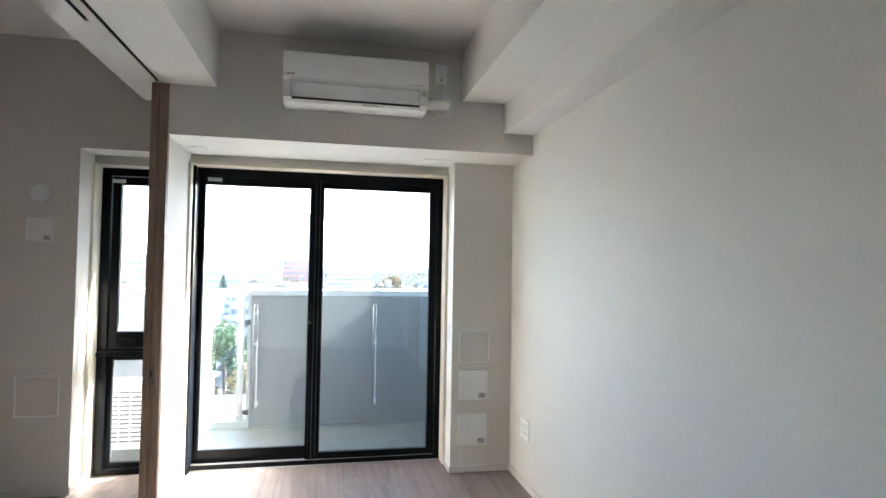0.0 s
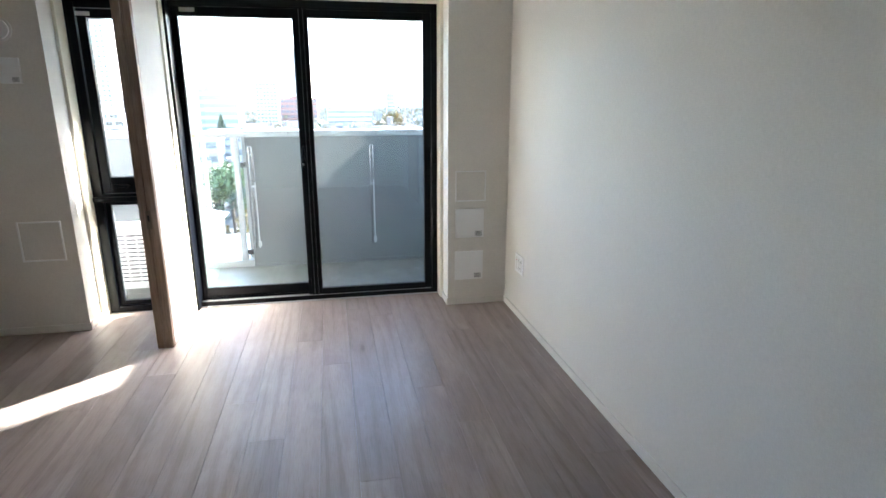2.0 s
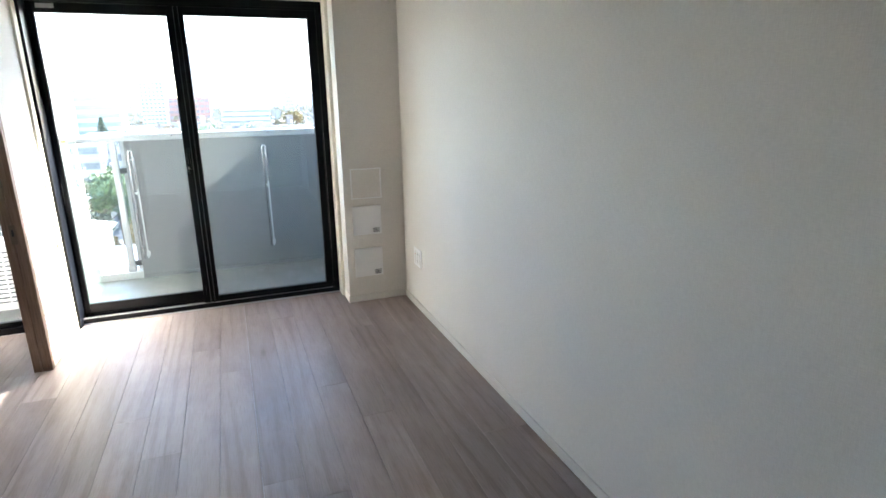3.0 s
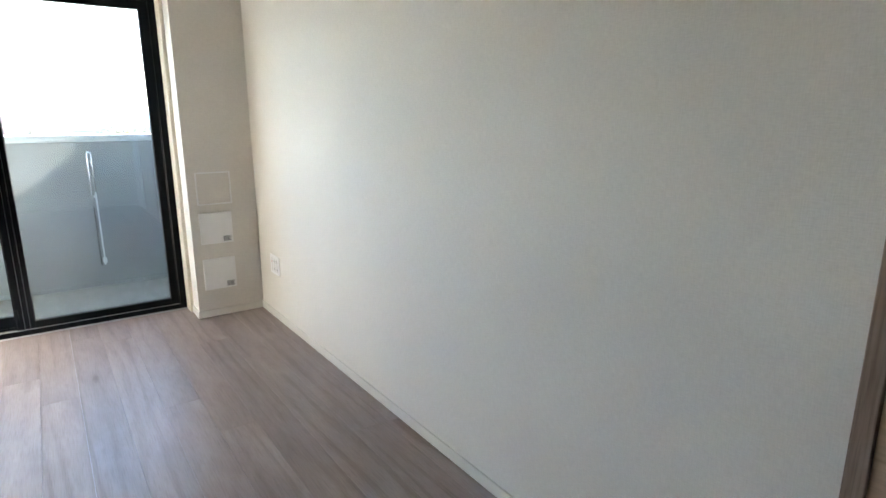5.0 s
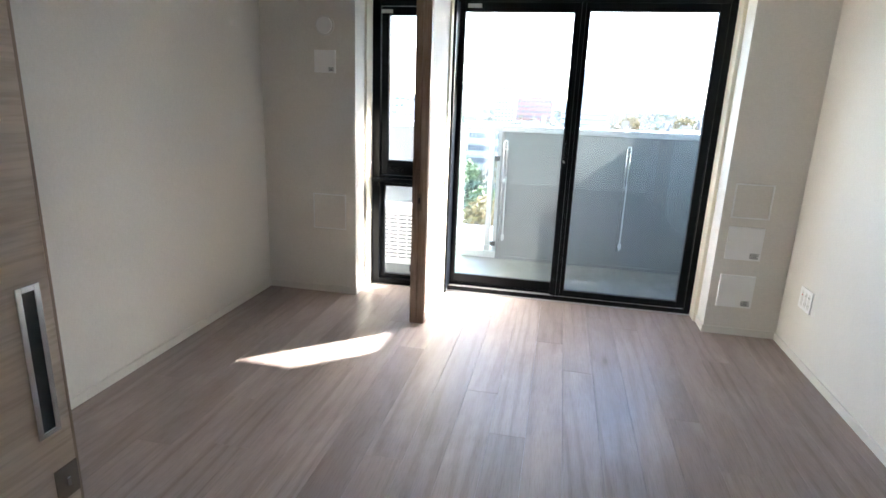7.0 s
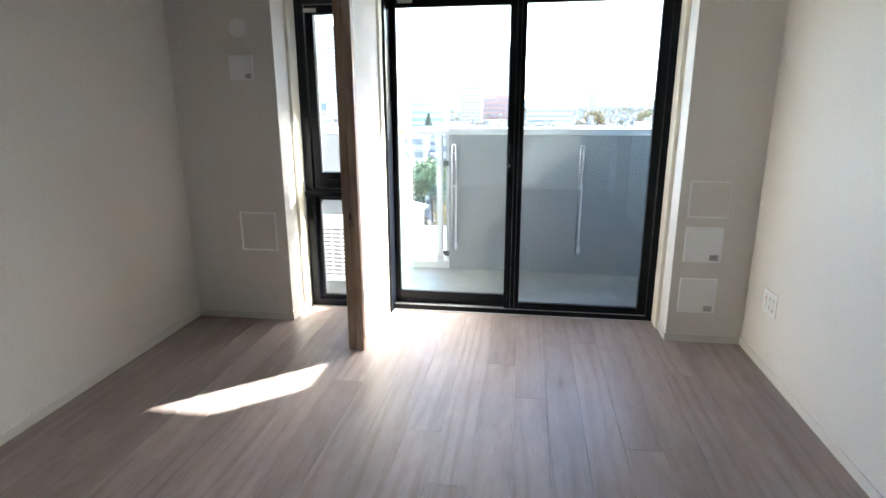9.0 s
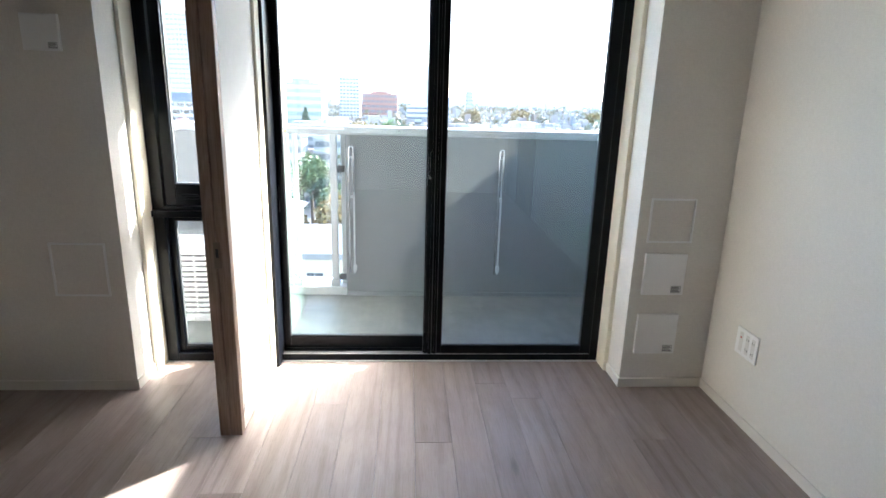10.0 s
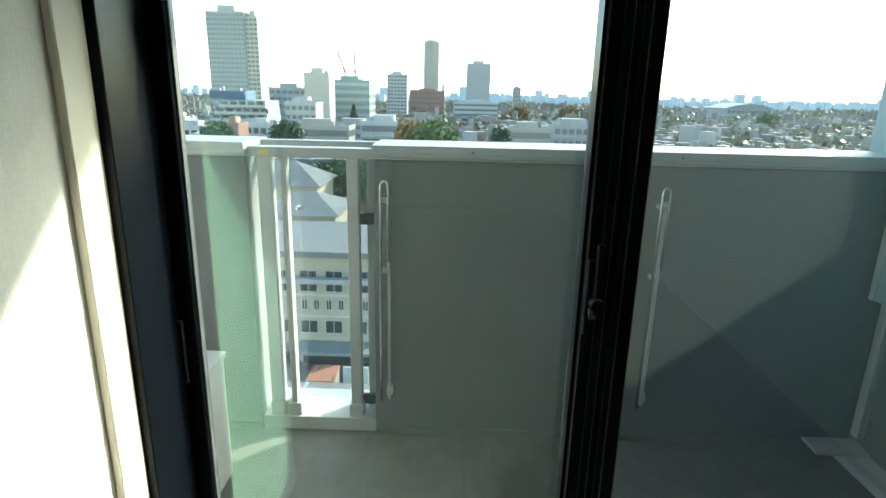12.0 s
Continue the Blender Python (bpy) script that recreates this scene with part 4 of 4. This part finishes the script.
def hip_house(x0, x1, y0, y1, ze, zr, label):
    t = thing("hip_roof_house", ((x0 + x1) / 2, y0, ZG), label, "house", "town houses")
    part("wall", boxes((x0, x1, y0, y1, ZG, ze)), F_BEIGE, t)
    bm = bmesh.new()
    e = 0.8
    a = [bm.verts.new(p) for p in ((x0 - e, y0 - e, ze), (x1 + e, y0 - e, ze), (x1 + e, y1 + e, ze), (x0 - e, y1 + e, ze))]
    xm, ym, r = (x0 + x1) / 2, (y0 + y1) / 2, (x1 - x0) * 0.12
    b = [bm.verts.new((xm - r, ym, zr)), bm.verts.new((xm + r, ym, zr))]
    for f in ((a[0], a[1], b[1], b[0]), (a[1], a[2], b[1]), (a[2], a[3], b[0], b[1]), (a[3], a[0], b[0]), (a[3], a[2], a[1], a[0])):
        bm.faces.new(f)
    part("roof", bm, F_ROOF, t, "grey sheet hip roof")
    for k in range(4):
        w = (x1 - x0) / 4
        part("window", boxes((x0 + (k + 0.25) * w, x0 + (k + 0.7) * w, y0 - 0.1, y0 - 0.02, ze - 2.6, ze - 1.2)), F_WIN, t)


hip_house(-30, -18.9, 80, 92, -16.4, -13.9, "grey hip-roofed house among trees")
hip_house(-39, -25.1, 95, 108, -14.6, -11.0, "taller grey hip-roofed house among trees")
hip_house(-48, -34, 70, 86, -19, -16, "grey hip-roofed house beside the school")


def tree(x, y, top, radius, colour, seed, conical=False):
    rnd = random.Random(seed)
    name = "conifer" if conical else "tree"
    h = top - ZG
    t = thing(name, (x, y, ZG), "dark green conifer rising above roofs" if conical else "leafy town tree with a rounded uneven crown", "tree", "town trees")
    bm = bmesh.new()
    tube(bm, [(x, y, ZG), (x + 0.2, y, ZG + h * 0.3), (x, y, ZG + h * 0.9)], 0.35, 8)
    for k in range(6):
        a = k * 1.05
        tube(bm, [(x, y, ZG + h * (0.4 + 0.06 * k)), (x + math.cos(a) * radius * 0.7, y + math.sin(a) * radius * 0.7, ZG + h * (0.55 + 0.06 * k))], 0.12, 6)
    part("trunk", bm, M_BARK, t)
    verts, faces = [], []
    for i in range(1500):
        u = rnd.random()
        if conical:
            z = top - h * 0.62 * u
            r = radius * (0.08 + u) * math.sqrt(rnd.random())
            a = rnd.random() * math.tau
            c = Vector((x + r * math.cos(a), y + r * math.sin(a), z - r * 0.25))
        else:
            d = Vector((rnd.gauss(0, 1), rnd.gauss(0, 1), rnd.gauss(0, 1))).normalized() * (rnd.random() ** 0.4)
            lump = 0.8 + 0.35 * noise.noise(d * 2.3 + Vector((seed, 0, 0)))
            c = Vector((x, y, top - radius * 0.85)) + Vector((d.x, d.y, d.z * 0.85)) * radius * lump
        n = Vector((rnd.gauss(0, 1), rnd.gauss(0, 1), rnd.gauss(0, 1) + 0.6)).normalized()
        p = n.orthogonal().normalized()
        q = n.cross(p)
        s = radius * rnd.uniform(0.06, 0.13)
        k = len(verts)
        verts += [c + p * s, c + q * s * 0.7, c - p * s, c - q * s * 0.7]
        faces.append((k, k + 1, k + 2, k + 3))
    me = bpy.data.meshes.new("crown")
    me.from_pydata(verts, [], faces)
    me.materials.append(colour)
    o = new("crown", me)
    o.parent = t
    o.location = -t.location


def leaf_mat(name, a, b):
    m, nt, bs = nodes_of(name)
    g = nt.nodes.new("ShaderNodeNewGeometry")
    nt.links.new(ramp(nt, g.outputs["Random Per Island"], [(0.0, a), (1.0, b)]), bs.inputs["Base Color"])
    bs.inputs["Roughness"].default_value = 0.6
    return m


M_BARK = plain("bark", (0.12, 0.09, 0.07), 0.9)
L_GREEN = leaf_mat("leaves_green", (0.05, 0.09, 0.03), (0.13, 0.18, 0.06))
L_DARK = leaf_mat("leaves_conifer", (0.02, 0.045, 0.025), (0.05, 0.09, 0.04))
L_AUTUMN = leaf_mat("leaves_autumn", (0.14, 0.11, 0.03), (0.26, 0.16, 0.05))
for args in ((-5, 112, -2.6, 5.5, L_GREEN, 1), (-10.5, 116, -3.2, 4.5, L_AUTUMN, 2), (-41, 132, -4.6, 5.0, L_DARK, 3), (-53, 122, -4.8, 4.4, L_DARK, 4),
             (10, 142, -6.0, 3.2, L_DARK, 5), (-14, 96, -13.5, 4.0, L_GREEN, 6), (-12, 84, -13.0, 4.5, L_AUTUMN, 7), (-17.5, 112, -14.0, 4.5, L_DARK, 8),
             (-22, 118, -10.0, 5.0, L_GREEN, 9), (-58, 320, -5.5, 5.0, L_DARK, 10, True), (60, 560, -6, 12, L_AUTUMN, 11), (120, 620, -6, 14, L_AUTUMN, 12),
             (-33, 131, -14.0, 4.5, L_DARK, 13), (-28, 138, -15.0, 4.5, L_GREEN, 16), (-31, 150, -16.5, 5, L_AUTUMN, 17), (-35, 158, -16.0, 5, L_GREEN, 18), (-27, 118, -18, 4.5, L_DARK, 19), (-23, 108, -21.5, 4, L_AUTUMN, 20), (-20, 104, -22.5, 4, L_GREEN, 21), (210, 640, -7, 14, L_AUTUMN, 14), (320, 600, -8, 12, L_GREEN, 15)):
    tree(*args)


def crane(x, y, z, lean):
    t = thing("tower_crane", (x, y, z), "slim construction crane on the glass office roof", "crane", "roof cranes")
    part("mast", boxes((x - 0.35, x + 0.35, y - 0.35, y + 0.35, z, z + 6)), F_DIM, t)
    part("jib", tube(bmesh.new(), [(x, y, z + 4), (x + lean, y, z + 15)], 0.55, 6), F_RED, t)
    part("counterweight", boxes((x - 1.4, x + 1.2, y - 0.6, y + 0.6, z + 3.6, z + 5)), F_GREY, t)


crane(-66.5, 342, 8.2, -4.0)
crane(-60.5, 342, 8.2, -0.4)


# countless far roofs and the skyline beyond
def rooftops():
    rnd = random.Random(7)
    verts, faces = [], []
    keep = [(-130, -45, 215, 350), (-35, -5, 55, 125), (-60, 45, 100, 180), (-75, 60, 590, 620)]
    for i in range(12000):
        y = 95 + 1500 * rnd.random() ** 1.6
        x = rnd.uniform(-0.85, 0.95) * y
        if any(a < x < b and c < y < d for a, b, c, d in keep):
            continue
        w, d, h = rnd.uniform(3, 7.5), rnd.uniform(3, 7.5), rnd.uniform(6, 11.5) + (rnd.random() < 0.06) * rnd.uniform(3, 9)
        if y < 230:
            h = min(h, 13)
        a = rnd.gauss(0.2, 0.25)
        ca, sa = math.cos(a), math.sin(a)
        k = len(verts)
        for z in (ZG, ZG + h):
            for px, py in ((-w, -d), (w, -d), (w, d), (-w, d)):
                verts.append((x + (px * ca - py * sa) / 2, y + (px * sa + py * ca) / 2, z))
        faces += [(k + 4, k + 5, k + 6, k + 7), (k, k + 1, k + 5, k + 4), (k + 1, k + 2, k + 6, k + 5), (k + 2, k + 3, k + 7, k + 6), (k + 3, k, k + 4, k + 7)]
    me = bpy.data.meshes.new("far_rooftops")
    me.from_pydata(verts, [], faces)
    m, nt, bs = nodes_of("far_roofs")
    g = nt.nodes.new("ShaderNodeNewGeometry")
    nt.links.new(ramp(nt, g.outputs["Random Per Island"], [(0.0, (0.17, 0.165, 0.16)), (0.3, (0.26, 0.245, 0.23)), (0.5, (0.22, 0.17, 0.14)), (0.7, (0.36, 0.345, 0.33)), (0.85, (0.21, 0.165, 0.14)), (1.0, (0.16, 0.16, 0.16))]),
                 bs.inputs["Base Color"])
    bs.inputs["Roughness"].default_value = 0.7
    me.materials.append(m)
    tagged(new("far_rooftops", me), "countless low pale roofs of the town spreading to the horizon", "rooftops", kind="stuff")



def skyline():
    rnd = random.Random(9)
    verts, faces = [], []
    for i in range(800):
        y = rnd.uniform(1500, 3600)
        x = rnd.uniform(-0.9, 1.0) * y
        w, h = rnd.uniform(8, 26), rnd.uniform(16, 36) + (rnd.random() < 0.12) * rnd.uniform(6, 26)
        k = len(verts)
        for z in (ZG, ZG + h):
            verts += [(x - w / 2, y, z), (x + w / 2, y, z), (x + w / 2, y + w, z), (x - w / 2, y + w, z)]
        faces += [(k + 4, k + 5, k + 6, k + 7), (k, k + 1, k + 5, k + 4), (k + 1, k + 2, k + 6, k + 5), (k + 2, k + 3, k + 7, k + 6), (k + 3, k, k + 4, k + 7)]
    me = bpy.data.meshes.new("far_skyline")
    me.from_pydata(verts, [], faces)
    # The pale blue is distance haze painted into the blocks' colour.
    me.materials.append(plain("skyline_haze_blue", (0.46, 0.52, 0.57), 0.8, 0, 0.10, 0.01))
    tagged(new("far_skyline", me), "distant city blocks along the horizon, painted pale blue for haze", "skyline", kind="stuff")


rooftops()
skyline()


def far_woods():
    """Clumps of street trees and park edges between the roofs."""
    rnd = random.Random(11)
    verts, faces = [], []
    for i in range(1300):
        y = 120 + 1700 * rnd.random() ** 1.4
        x = rnd.uniform(-0.85, 0.95) * y
        if y < 260 and -130 < x < 50 and not -76 < x < -8:
            continue
        if y < 150 and x > -60:
            continue
        r = rnd.uniform(3, 7) * (1 + y / 1500)
        top = ZG + rnd.uniform(8, 15) + y * 0.002
        for n in range(26):
            d = Vector((rnd.gauss(0, 1), rnd.gauss(0, 1), rnd.gauss(0, 0.6)))
            c = Vector((x, y, top - r * 0.6)) + d.normalized() * r * rnd.random() ** 0.4
            nrm = Vector((rnd.gauss(0, 1), rnd.gauss(0, 1) - 0.5, rnd.gauss(0, 1) + 0.6)).normalized()
            p = nrm.orthogonal().normalized()
            q = nrm.cross(p)
            s = r * rnd.uniform(0.2, 0.38)
            k = len(verts)
            verts.extend((c + p * s, c + q * s * 0.8, c - p * s, c - q * s * 0.8))
            faces.append((k, k + 1, k + 2, k + 3))
    me = bpy.data.meshes.new("far_woods")
    me.from_pydata(verts, [], faces)
    me.materials.append(leaf_mat("leaves_far", (0.10, 0.115, 0.065), (0.24, 0.18, 0.10)))
    tagged(new("far_woods", me), "autumn-brown and green street trees scattered between far roofs", "trees", kind="stuff")


far_woods()


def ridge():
    """A long low wooded rise that closes the plain, its haze painted in as blue-grey."""
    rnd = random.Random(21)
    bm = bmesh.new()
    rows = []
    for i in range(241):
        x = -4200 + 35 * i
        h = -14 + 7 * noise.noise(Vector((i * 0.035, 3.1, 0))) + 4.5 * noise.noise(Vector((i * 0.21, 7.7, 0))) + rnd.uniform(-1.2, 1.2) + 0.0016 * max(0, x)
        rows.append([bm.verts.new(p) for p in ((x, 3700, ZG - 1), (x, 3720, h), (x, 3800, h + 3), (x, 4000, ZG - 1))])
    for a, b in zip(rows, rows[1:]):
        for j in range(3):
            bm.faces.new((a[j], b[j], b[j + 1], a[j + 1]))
    # Blue-grey instead of leaf colours: the air's haze is in the paint.
    solid("backdrop", bm, plain("far_woods_haze_blue", (0.30, 0.35, 0.37), 0.9, 0, 0.15, 0.02), "wooded rise along the horizon, painted blue-grey for haze", "hills", kind="structure")


ridge()

# ---------------------------------------------------------------- floor planks
floor = bpy.data.objects["floor"]
PITCH, X0, LEN = 0.149, -0.512, 1.818
OFFS = {-3: -2.136, -2: -1.135, -1: -0.794, 0: -1.816, 1: -1.474, 2: -0.46, 3: -2.138, 4: -1.131, 5: -0.799, 6: -1.792, 7: -1.462, 8: -0.50, 9: -2.06,
        10: -1.083, 11: -0.75, 12: -1.385, 13: -2.141, 14: -1.804}
plank_mesh = {}


def plank(w, l):
    key = (round(w, 3), round(l, 3))
    if key not in plank_mesh:
        g = 0.0005
        bm = boxes((g, w - g, g, l - g, -0.0138, 0.0))
        top = [e for e in bm.edges if all(abs(v.co.z) < 1e-6 for v in e.verts)]
        bmesh.ops.bevel(bm, geom=top, offset=0.0006, segments=1, affect="EDGES")
        plank_mesh[key] = mesh_from("plank", bm, M_FLOOR)
    return plank_mesh[key]


k = -4
while X0 - PITCH * k > XL:
    xa, xb = max(XL, X0 - PITCH * (k + 1)), min(XR, X0 - PITCH * k)
    if xb > xa + 0.004:
        off = OFFS.get(k, -1.2 - LEN * ((k * 0.37) % 1))
        n = math.floor((YB - off) / LEN)
        y = off + n * LEN
        while y < 0:
            ya, yb = max(YB, y), min(-0.088, y + LEN)
            if yb - ya > 0.01:
                ob = new("plank", plank(xb - xa, yb - ya))
                ob.parent = floor
                ob.location = (xa, ya, 0)
            y += LEN
    k += 1
